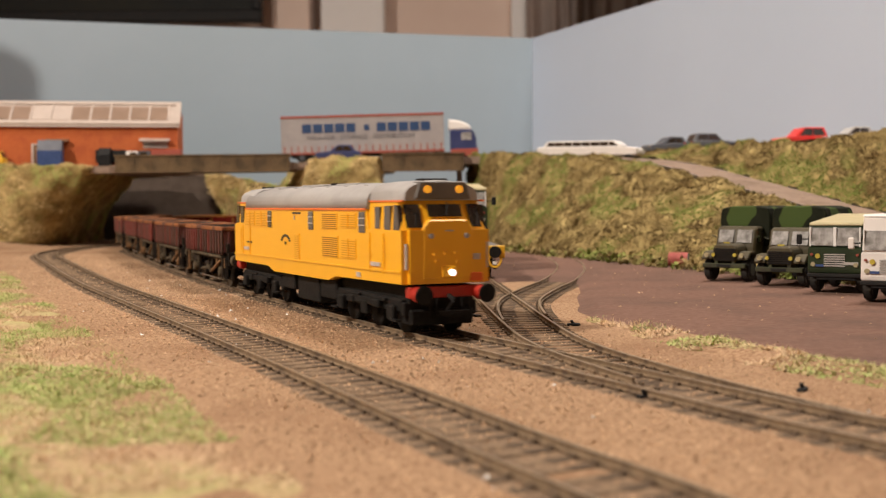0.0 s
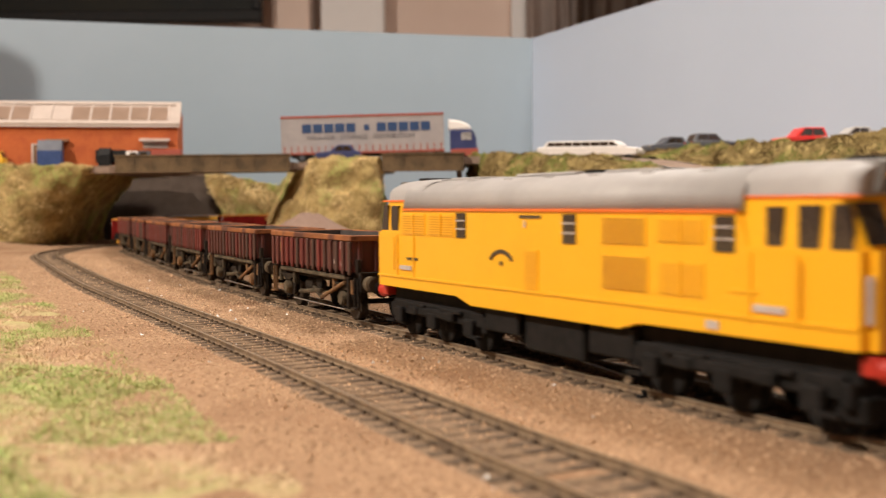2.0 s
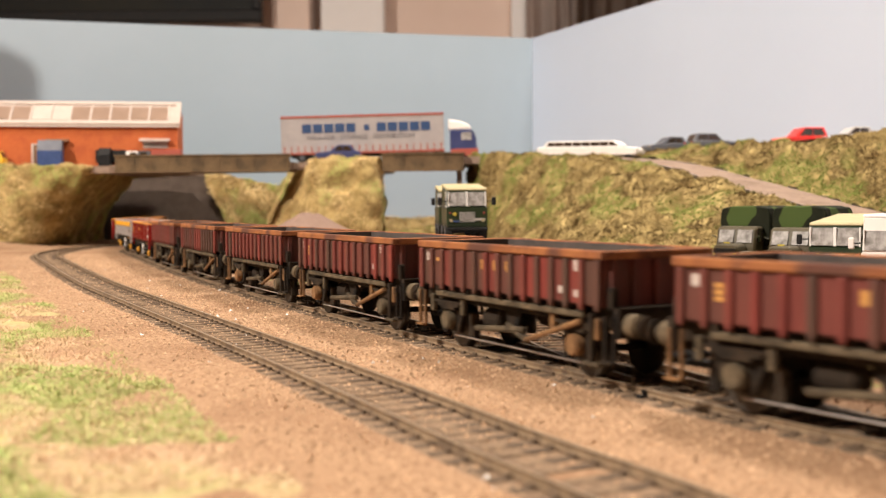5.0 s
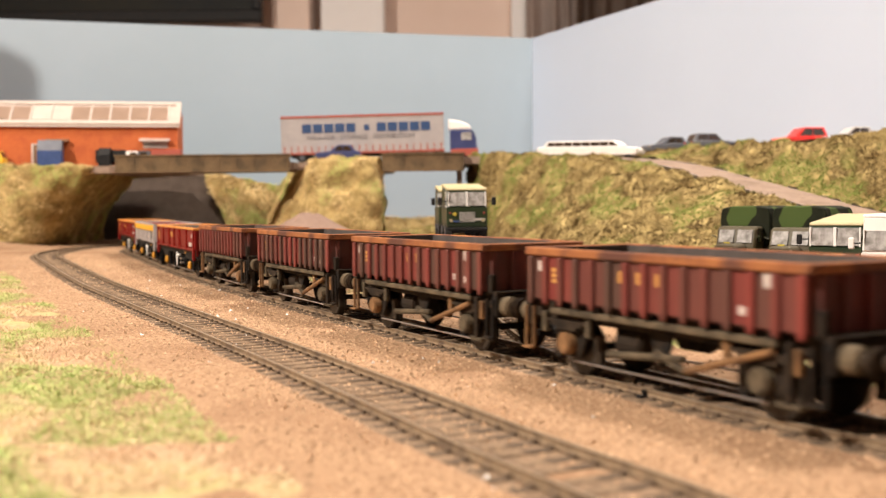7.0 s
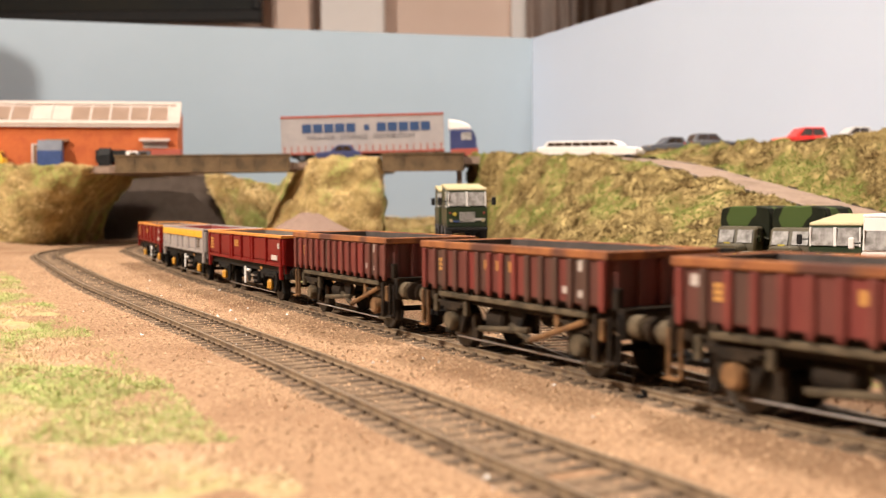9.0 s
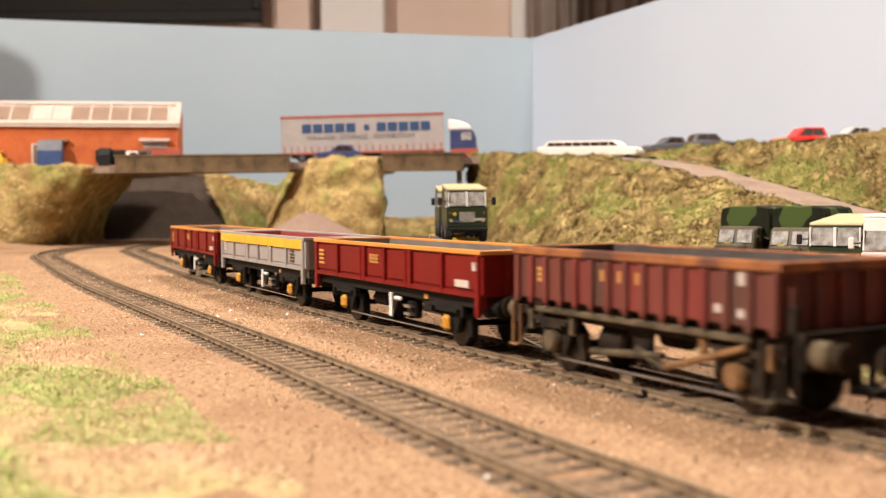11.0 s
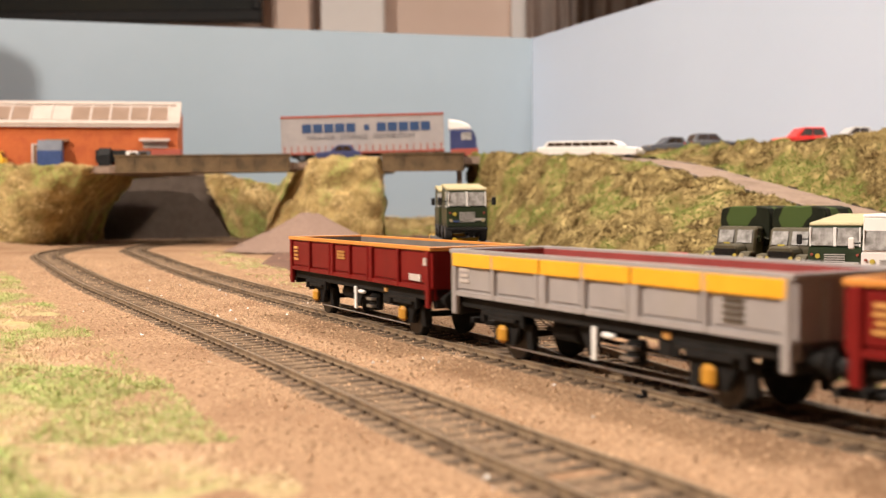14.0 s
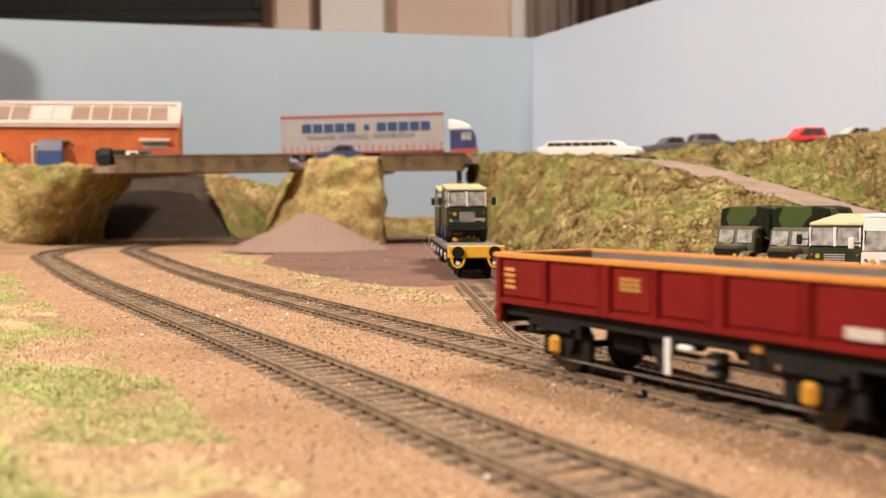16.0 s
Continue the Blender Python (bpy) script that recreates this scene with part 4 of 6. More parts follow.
def hopper_wagon(seed):
    """Weathered ribbed box wagon on two axles; x forward."""
    r = random.Random(seed)
    th = thing("mineral_wagon", "weathered maroon ribbed open wagon with rusty rim", "wagon", "weathered maroon wagons")
    H, W, Z0, Z1 = .0488, .0163, .0192, .0326
    t = .0008
    bx = part("box", boxes([(-H, H, -W, -W + t, Z0, Z1), (-H, H, W - t, W, Z0, Z1), (-H, -H + t, -W + t, W - t, Z0, Z1), (H - t, H, -W + t, W - t, Z0, Z1)]), MAROON, th)
    part("lining", boxes([(-H + t, H - t, -W + t, -W + t + .0004, Z0 + .001, Z1), (-H + t, H - t, W - t - .0004, W - t, Z0 + .001, Z1), (-H + t, -H + t + .0004, -W + .0012, W - .0012, Z0 + .001, Z1), (H - t - .0004, H - t, -W + .0012, W - .0012, Z0 + .001, Z1), (-H + t, H - t, -W + t, W - t, Z0, Z0 + .001)]), INNER, bx, "sooty bare interior")
    n = 15
    for i in range(n):
        x = -H + .0012 + i * (2 * H - .0024) / (n - 1)
        for sy in (-1, 1):
            part("rib", prism([(x - .0006, Z0 - .0012), (x + .0006, Z0 - .0012), (x + .0011, Z0 + .0006), (x + .0011, Z1 - .0020), (x - .0011, Z1 - .0020), (x - .0011, Z0 + .0006)], sy * W - .0002, sy * (W + .0014), bevel=.0003), MAROON_P, bx)
    for i in range(n - 1):
        x = -H + .0012 + (i + .5) * (2 * H - .0024) / (n - 1)
        for sy in (-1, 1):
            part("side_panel", box(x - .0024, x + .0024, sy * W - .0003, sy * W + .0003, Z0 + .0004, Z1 - .0020), MAROON_P, bx)
    for sx in (-1, 1):
        for y in (-.0135, -.0068, 0, .0068, .0135):
            part("rib", box(sx * H - .0010, sx * H + .0010, y - .0008, y + .0008, Z0 + .0002, Z1 - .002, .0002), MAROON, bx)
    part("rim", boxes([(-H - .0012, H + .0012, -W - .0013, -W + .0006, Z1 - .0018, Z1 + .0004), (-H - .0012, H + .0012, W - .0006, W + .0013, Z1 - .0018, Z1 + .0004), (-H - .0012, -H + .0006, -W + .0006, W - .0006, Z1 - .0018, Z1 + .0004), (H - .0006, H + .0012, -W + .0006, W - .0006, Z1 - .0018, Z1 + .0004)], .0003), RIM_RUST, bx, "rusty orange brown rim")
    # writing, too small to read
    for sy in (-1, 1):
        for x, z, w, h, mt in ((.0372, .0276, .0030, .0030, PRINT_W), (.0302, .0216, .0032, .0018, PRINT_W), (.0372, .0210, .0032, .0018, PRINT_W), (-.0446, .0268, .0026, .0026, PRINT_W), (-.0382, .0240, .0028, .0010, PRINT_Y), (-.0382, .0254, .0028, .0010, PRINT_Y), (-.0382, .0268, .0028, .0010, PRINT_Y), (-.0100, .0256, .0024, .0028, PRINT_Y), (-.0032, .0256, .0024, .0028, PRINT_Y), (.0036, .0256, .0024, .0028, PRINT_Y)):
            if r.random() < .8:
                part("lettering", box(x, x + w, sy * W - .0005, sy * W + .0005, z, z + h), mt, bx)
    # underframe
    fr = part("underframe", boxes([(-.0520, .0520, sy * .0118 - .0012, sy * .0118 + .0012, .0140, .0188) for sy in (-1, 1)] + [(-.0535, -.0512, -.0152, .0152, .0118, .0186), (.0512, .0535, -.0152, .0152, .0118, .0186), (-.05, .05, -.004, .004, .0145, .0188)], .0003), FRAME_DIRT, th)
    for sx in (-1, 1):
        part("platform", box(sx * .0512 - .0024, sx * .0512 + .0024, -.0150, .0150, .0186, .0192), FRAME_DIRT, fr)
    for sy in (-1, 1):
        part("side_girder", box(-.0400, .0400, sy * .0154 - .0010, sy * .0154 + .0010, .0158, .0174, .0003), GIRDER, fr, "dusty grey brown side girder")
        for x in (-.039, -.020, 0.0, .020, .039):
            part("girder_bracket", box(x - .0010, x + .0010, sy * .0150 - .0012, sy * .0150 + .0012, .0172, .0194), FRAME_DIRT, fr)
    for ax in (-.0345, .0345):
        wheelset(fr, ax, .0068, TYRE, FRAME_DIRT)
        for sy in (-1, 1):
            part("axle_guard", prism([(ax - .0095, .0158), (ax + .0095, .0158), (ax + .0036, .0050), (ax - .0036, .0050)], sy * .0128 - .0004, sy * .0128 + .0004), FRAME_DIRT, fr)
            part("axlebox", disc(ax, sy * .0146, .0084, .0029, .0030, "y", seg=16, bevel=.0005), RUST if r.random() < .5 else GIRDER, fr)
            parts("spring", [(ax - .0090, ax + .0090, sy * .0142 - .0008, sy * .0142 + .0008, .0136, .0144), (ax - .0068, ax + .0068, sy * .0142 - .0008, sy * .0142 + .0008, .0127, .0136), (ax - .0044, ax + .0044, sy * .0142 - .0008, sy * .0142 + .0008, .0118, .0127)], FRAME_DIRT, fr, 0.0)
            parts("spring_shackle", [(ax + e * .0098 - .0010, ax + e * .0098 + .0010, sy * .0146 - .0008, sy * .0146 + .0008, .0106, .0160) for e in (-1, 1)], GIRDER if ax < 0 else RUST, fr, .0003)
    for sy in (-1, 1):
        part("brake_lever", bar((.0120, sy * .0156, .0072), (.0390, sy * .0158, .0150), .0008), RUST, fr, "rusty brake lever")
        part("lever_link", bar((-.0160, sy * .0150, .0078), (.0120, sy * .0156, .0100), .0009), GIRDER, fr)
        part("lever_arm", bar((.0020, sy * .0152, .0105), (.0130, sy * .0156, .0072), .0009), GIRDER, fr)
        part("lever_guard", box(.0425, .0440, sy * .0156 - .0008, sy * .0156 + .0008, .0045, .0172, .0002), FRAME_DIRT, fr)
        part("guard_foot", box(.0400, .0465, sy * .0156 - .0009, sy * .0156 + .0009, .0042, .0052, .0002), GIRDER, fr)
        part("v_hanger", prism([(-.004, .0158), (.006, .0158), (.0020, .0066), (.0000, .0066)], sy * .0124 - .0004, sy * .0124 + .0004), FRAME_DIRT, fr)
        part("brake_cylinder", disc(-.0120, sy * .0095, .0105, .0034, .010, "x", seg=16, bevel=.0006), FRAME_DIRT, fr)
        parts("brake_shoe", [(ax + e * .0088 - .0014, ax + e * .0088 + .0014, sy * .0105 - .001, sy * .0105 + .001, .0036, .0112) for ax in (-.0345, .0345) for e in (-1, 1)], FRAME_DIRT, fr, .0003)
        part("tie_rod", bar((-.0345, sy * .0122, .0036), (.0345, sy * .0122, .0036), .0003), STEEL, fr)
        for sx in (-1, 1):
            part("end_post", box(sx * .0505 - .0010, sx * .0505 + .0010, sy * .0146 - .0009, sy * .0146 + .0009, .0190, .0240, .0002), FRAME_DIRT, fr)
            part("corner_step", boxes([(sx * .0505 - .0022, sx * .0505 - .0014, sy * .0154 - .0005, sy * .0154 + .0005, .0060, .0170), (sx * .0505 + .0014, sx * .0505 + .0022, sy * .0154 - .0005, sy * .0154 + .0005, .0060, .0170), (sx * .0505 - .0022, sx * .0505 + .0022, sy * .0160 - .0010, sy * .0160 + .0010, .0056, .0062)], .0001), RUST if sx < 0 else FRAME_DIRT, fr)
        for sx in (-1, 1):
            part("buffer_housing", disc(sx * .0556, sy * .0115, .0150, .0029, .0045, "x", seg=18, bevel=.0005), GIRDER, fr, "dusty buffer housing")
    buffers(fr, (-.0560, .0560), .0150, FRAME_DIRT, FRAME_DIRT, reach=.0045)
    for sx in (-1, 1):
        coupling(fr, sx * .0535, .0075)
    return th


def out(side, w, proud):
    """The span in y of a piece that stands proud of a wagon's side."""
    return (w - .0003, w + proud) if side > 0 else (-w - proud, -w + .0003)


def dropside_wagon(paint, band, rim, inside, label):
    th = thing("open_wagon", label, "wagon", "clean dropside wagons")
    H, W, Z0, Z1 = .0690, .0163, .0178, .0302
    t = .0008
    bx = part("box", boxes([(-H, H, -W, -W + t, Z0, Z1), (-H, H, W - t, W, Z0, Z1), (-H, -H + t, -W + t, W - t, Z0 - .004, Z1), (H - t, H, -W + t, W - t, Z0 - .004, Z1)]), paint, th)
    part("lining", boxes([(-H + t, H - t, -W + t, -W + t + .0004, Z0 + .001, Z1), (-H + t, H - t, W - t - .0004, W - t, Z0 + .001, Z1), (-H + t, -H + t + .0004, -W + .0012, W - .0012, Z0 + .001, Z1), (H - t - .0004, H - t, -W + .0012, W - .0012, Z0 + .001, Z1), (-H + t, H - t, -W + t, W - t, Z0, Z0 + .001)]), inside, bx, "plain inside faces")
    xs = [-H + .0006, -.0445, -.0195, 0.0, .0195, .0445, H - .0006]
    for sy in (-1, 1):
        for k, x in enumerate(xs):
            end, broad = k in (0, 6), k in (2, 4)
            wd = .0024 if end else .0016
            for dx in ((-.0019, .0019) if broad else ((math.copysign(.0008, -x),) if end else (0,))):
                part("stanchion", box(x + dx - wd / 2, x + dx + wd / 2, *out(sy, W, .0013), Z0 - (.0065 if end else .0008), Z1 - .0006, .0003), paint, bx)
            if broad:
                part("stanchion_web", box(x - .0019, x + .0019, *out(sy, W, .0008), Z0 - .0004, Z1 - .0008, .0002), paint, bx)
        for k in range(6):
            a, b = xs[k] + (.0036 if k in (2, 4) else .0022), xs[k + 1] - (.0036 if k in (1, 3) else .0022)
            part("side_panel", box(a, b, sy * W - .0005, sy * W + .0005, Z0 + .0012, Z1 - .0012, .0003), paint, bx)
            if band:
                part("band", box(xs[k] + .0004, xs[k + 1] - .0004, *out(sy, W, .0015), Z1 - .0044, Z1 - .0004, .0002), band, bx, "yellow upper band")
        part("bottom_rail", box(-H, H, *out(sy, W, .0010), Z0 - .0008, Z0 + .0006), paint, bx)
        for x, z, w, h, mt in ((-.0645, .0212, .0056, .0009, PRINT_Y), (-.0640, .0228, .0046, .0009, PRINT_Y), (-.0645, .0244, .0054, .0009, PRINT_Y), (-.0643, .0260, .0050, .0009, PRINT_Y), (.0535, .0196, .0088, .0022, PRINT_W)):
            if not (band and x > 0):
                part("lettering", box(x, x + w, *out(sy, W, .0009), z, z + h), (PRINT_W if band else mt), bx)
        if not band:
            for dx in (0, .0026, .0052):
                for z in (.0238, .0250, .0262):
                    part("lettering", box(-.0128 + dx, -.0106 + dx, *out(sy, W, .0009), z, z + .0008), PRINT_Y, bx)
                part("lettering", box(-.0128 + dx, -.0122 + dx, *out(sy, W, .0009), .0238, .0270), PRINT_Y, bx)
            part("end_plate", box(H - .0030, H - .0008, sy * (W + .0014) - .0003, sy * (W + .0014) + .0003, .0250, .0274), PRINT_W, bx)
        else:
            parts("number_block", [(.0500, .0560, *out(sy, W, .0009), .0200 + k * .0014, .0208 + k * .0014) for k in range(4)], PRINT_K, bx, 0.0)
    for sx in (-1, 1):
        parts("end_rib", [(sx * H - .0010, sx * H + .0010, y - .0008, y + .0008, Z0, Z1 - .001) for y in (-.0158, -.008, 0, .008, .0158)], paint, bx, .0002)
    part("rim", boxes([(-H - .0010, H + .0010, -W - .0012, -W + .0006, Z1 - .0006, Z1 + .0008), (-H - .0010, H + .0010, W - .0006, W + .0012, Z1 - .0006, Z1 + .0008), (-H - .0010, -H + .0006, -W + .0006, W - .0006, Z1 - .0006, Z1 + .0008), (H - .0006, H + .0010, -W + .0006, W - .0006, Z1 - .0006, Z1 + .0008)], .0002), rim, bx)
    fr = part("underframe", boxes([(-H + .001, H - .001, sy * .0138 - .0012, sy * .0138 + .0012, .0134, .0176) for sy in (-1, 1)] + [(-H, -H + .002, -.0150, .0150, .0112, .0176), (H - .002, H, -.0150, .0150, .0112, .0176), (-H, H, -.003, .003, .0125, .0170)], .0003), CHASSIS, th)
    for ax in (-.0432, .0432):
        wheelset(fr, ax, .0068)
        for sy in (-1, 1):
            part("axle_guard", prism([(ax - .0088, .0140), (ax + .0088, .0140), (ax + .0040, .0046), (ax - .0040, .0046)], sy * .0130 - .0004, sy * .0130 + .0004), CHASSIS, fr)
            part("axlebox", box(ax - .0021, ax + .0021, sy * .0148 - .0012, sy * .0148 + .0012, .0050, .0100, .0010), AXLE_Y, fr, "yellow axlebox cover")
            parts("spring", [(ax - .0105, ax + .0105, sy * .0144 - .0009, sy * .0144 + .0009, .0122, .0136), (ax - .0075, ax + .0075, sy * .0144 - .0009, sy * .0144 + .0009, .0110, .0122)], CHASSIS, fr, .0002)
            parts("spring_shackle", [(ax + e * .0108 - .0008, ax + e * .0108 + .0008, sy * .0146 - .0007, sy * .0146 + .0007, .0100, .0140) for e in (-1, 1)], CHASSIS, fr, .0002)
    for sy in (-1, 1):
        part("white_lever", box(.0018, .0036, sy * .0157 - .0004, sy * .0157 + .0004, .0058, .0142, .0002), WHITE, fr, "white painted brake lever")
        part("white_link", box(.0060, .0108, sy * .0156 - .0008, sy * .0156 + .0008, .0118, .0132, .0005), WHITE, fr, "white painted brake gear")
        cyl = part("brake_cylinder", disc(.0158, sy * .0128, .0092, .0026, .0058, "z", seg=18, bevel=.0004), CHASSIS, fr)
        parts("cylinder_band", [(.0134, .0182, sy * .0150 - .0009, sy * .0150 + .0009, z, z + .0009) for z in (.0074, .0100)], STEEL, cyl, 0.0, "bright metal band")
        part("v_hanger", prism([(-.009, .0138), (.003, .0138), (-.0020, .0062), (-.0040, .0062)], sy * .0122 - .0004, sy * .0122 + .0004), CHASSIS, fr)
        parts("brake_shoe", [(ax + e * .0090 - .0014, ax + e * .0090 + .0014, sy * .0105 - .001, sy * .0105 + .001, .0036, .0110) for ax in (-.0432, .0432) for e in (-1, 1)], CHASSIS, fr, .0003)
        part("tie_rod", bar((-.0432, sy * .0122, .0036), (.0432, sy * .0122, .0036), .00025), STEEL, fr)
        part("pull_rod", bar((-.030, sy * .0080, .0100), (.034, sy * .0080, .0088), .0006), CHASSIS, fr)
        part("air_reservoir", disc(-.0180, sy * .0080, .0105, .0030, .012, "x", seg=16, bevel=.0006), CHASSIS, fr)
        parts("distributor", [(.0255, .0300, sy * .0135 - .001, sy * .0135 + .001, .0098, .0136)], CHASSIS, fr, .0003)
        part("maker_plate", box(.0285, .0310, sy * .0151 - .0003, sy * .0151 + .0003, .0140, .0156), PRINT_Y, fr)
    buffers(fr, (-H, H), .0140, CHASSIS, reach=.0050)
    for sx in (-1, 1):
        coupling(fr, sx * H, .0075)
    return th


LINE = np.vstack([BACK[:-1], MAIN, AHEAD])
LINE_S = np.r_[0, np.cumsum(np.linalg.norm(np.diff(LINE, axis=0), axis=1))]
LINE_S -= LINE_S[len(BACK) - 1]
SPEED = 0.0923
# small gains and losses of the train's way against an even speed
GAIN_T = (0, 1, 2, 3, 4, 6.5, 8, 9, 11.5, 13, 14.5, 16)
GAIN = (-.0075, -.0046, -.0017, .0014, .0044, .0050, .0039, .0027, .0014, .0002, -.0025, -.0066)


def line_at(s):
    return Vector((np.interp(s, LINE_S, LINE[:, 0]), np.interp(s, LINE_S, LINE[:, 1]), 0))


def vehicle_pose(centre, base):
    """On the rails, its two running gears on the line's centre."""
    a, b = line_at(centre - base), line_at(centre + base)
    d = b - a
    return Matrix.Translation((a + b) / 2) @ Matrix.Rotation(math.atan2(d.y, d.x), 4, "Z")


engine = loco()
maroon = hopper_wagon(3)
MHA_BACK = (0.1155, 0.2412, 0.3605, 0.4830, 0.6065, 0.7335)
hoppers = [maroon] + [hopper_wagon(10 + k) for k in range(5)]
red_1 = dropside_wagon(REDW, None, ORANGEW, INGREY, "clean red dropside wagon with orange rim and grey inside")
grey = dropside_wagon(GREYW, YELLOWW, GREYW, INRED, "grey and yellow dropside wagon with dark red inside")
red_2 = copy_thing(red_1, Matrix())
tagged(red_2, "clean red dropside wagon with orange rim, last in the train")
# centres behind the locomotive's own
TRAIN = [(engine, 0.0, .0675)]
TRAIN += [(w, -.107 - b + .0428, .0345) for w, b in zip(hoppers, MHA_BACK)]
TRAIN += [(red_1, -.9347, .0432), (grey, -1.0878, .0432), (red_2, -1.2407, .0432)]


def motions():
    for ob, back, base in TRAIN:
        walk(ob, [(t, vehicle_pose(1.017 + SPEED * t + np.interp(t, GAIN_T, GAIN) + back, base)) for t in [0.25 * k for k in range(65)]])

# ---- road vehicles, building and yard things ----
RUBBER = mat("tyre_rubber", (0.012, 0.011, 0.010), (0.025, 0.022, 0.018), 300, 0.85)
ARMY = mat("army_green", (0.030, 0.034, 0.014), (0.045, 0.048, 0.020), 200, 0.55, c=(0.028, 0.022, 0.012), cscale=80)
ARMY_BROWN = mat("army_drab", (0.050, 0.038, 0.016), (0.068, 0.052, 0.022), 200, 0.55)
CAMO = mat("camouflage_canvas", (0.013, 0.015, 0.009), (0.018, 0.020, 0.012), 200, 0.85, spec=0.1, c=(0.062, 0.092, 0.028), cscale=62, clo=0.47, chi=0.485, cdetail=0.5)
CREAM = mat("cream_roof", (0.42, 0.36, 0.20), (0.47, 0.40, 0.23), 120, 0.6)
DGREEN = mat("dark_green_gloss", (0.012, 0.024, 0.010), (0.020, 0.034, 0.014), 200, 0.35)
# pale mottling in the base colour imitates bright reflections on the glass
GLASS = mat("glass_painted_glare", (0.16, 0.15, 0.14), (0.42, 0.41, 0.40), 220, 0.08, spec=0.9)
WHITE_CAR = mat("white_body", (0.74, 0.70, 0.67), (0.78, 0.74, 0.71), 100, 0.35)
RED_CAR = mat("red_body", (0.62, 0.022, 0.016), (0.66, 0.028, 0.02), 100, 0.3)
BLUE_CAR = mat("blue_body", (0.035, 0.045, 0.12), (0.045, 0.055, 0.14), 100, 0.3)
SLATE_CAR = mat("slate_body", (0.075, 0.08, 0.095), (0.09, 0.095, 0.11), 100, 0.35)
SILVER_CAR = mat("silver_body", (0.42, 0.40, 0.38), (0.46, 0.44, 0.42), 100, 0.3)
BRICK = mat("orange_brick", (0.42, 0.095, 0.022), (0.47, 0.115, 0.03), 300, 0.85, c=(0.38, 0.08, 0.02), cscale=60)
PANE = mat("skylight_pane", (0.26, 0.18, 0.135), (0.31, 0.215, 0.165), 40, 0.3)
FRAMEW = mat("white_frame", (0.50, 0.42, 0.375), (0.55, 0.465, 0.415), 100, 0.6)
CURTAINSIDE = mat("trailer_curtain", (0.29, 0.265, 0.265), (0.33, 0.30, 0.295), 100, 0.6)
NAVY = mat("navy_print", (0.012, 0.04, 0.12), (0.016, 0.05, 0.14), 200, 0.6)
PRINT_G = mat("grey_print", (0.09, 0.085, 0.10), (0.11, 0.105, 0.12), 200, 0.6)
REDTRIM = mat("red_trim", (0.28, 0.055, 0.035), (0.33, 0.07, 0.045), 200, 0.6)
SKIP_BLUE = mat("skip_blue", (0.02, 0.05, 0.16), (0.03, 0.065, 0.20), 120, 0.6)
SKIP_GREY = mat("skip_grey", (0.10, 0.11, 0.14), (0.13, 0.14, 0.17), 120, 0.6)
DOORBROWN = mat("door_brown", (0.20, 0.10, 0.05), (0.25, 0.13, 0.065), 120, 0.7)
DECKGREY = mat("flat_deck", (0.13, 0.12, 0.115), (0.17, 0.155, 0.15), 160, 0.8)
FLATYEL = mat("flat_yellow", (0.72, 0.40, 0.02), (0.78, 0.45, 0.03), 160, 0.5)
LAMPGLASS = mat("lamp_glass", (0.34, 0.29, 0.18), (0.40, 0.35, 0.22), 100, 0.15)
LAMPY = mat("yellow_disc", (0.42, 0.33, 0.04), (0.48, 0.38, 0.05), 100, 0.5)


def road_wheels(th, xs, y, r, w=.0035):
    for x in xs:
        for s in (-1, 1):
            wh = part("wheel", disc(x, s * y, r, r, w, seg=24, bevel=r * .12), RUBBER, th)
            part("hub", disc(x, s * (y + w / 2), r, r * .5, .0006, seg=16), SLATE_CAR, wh)


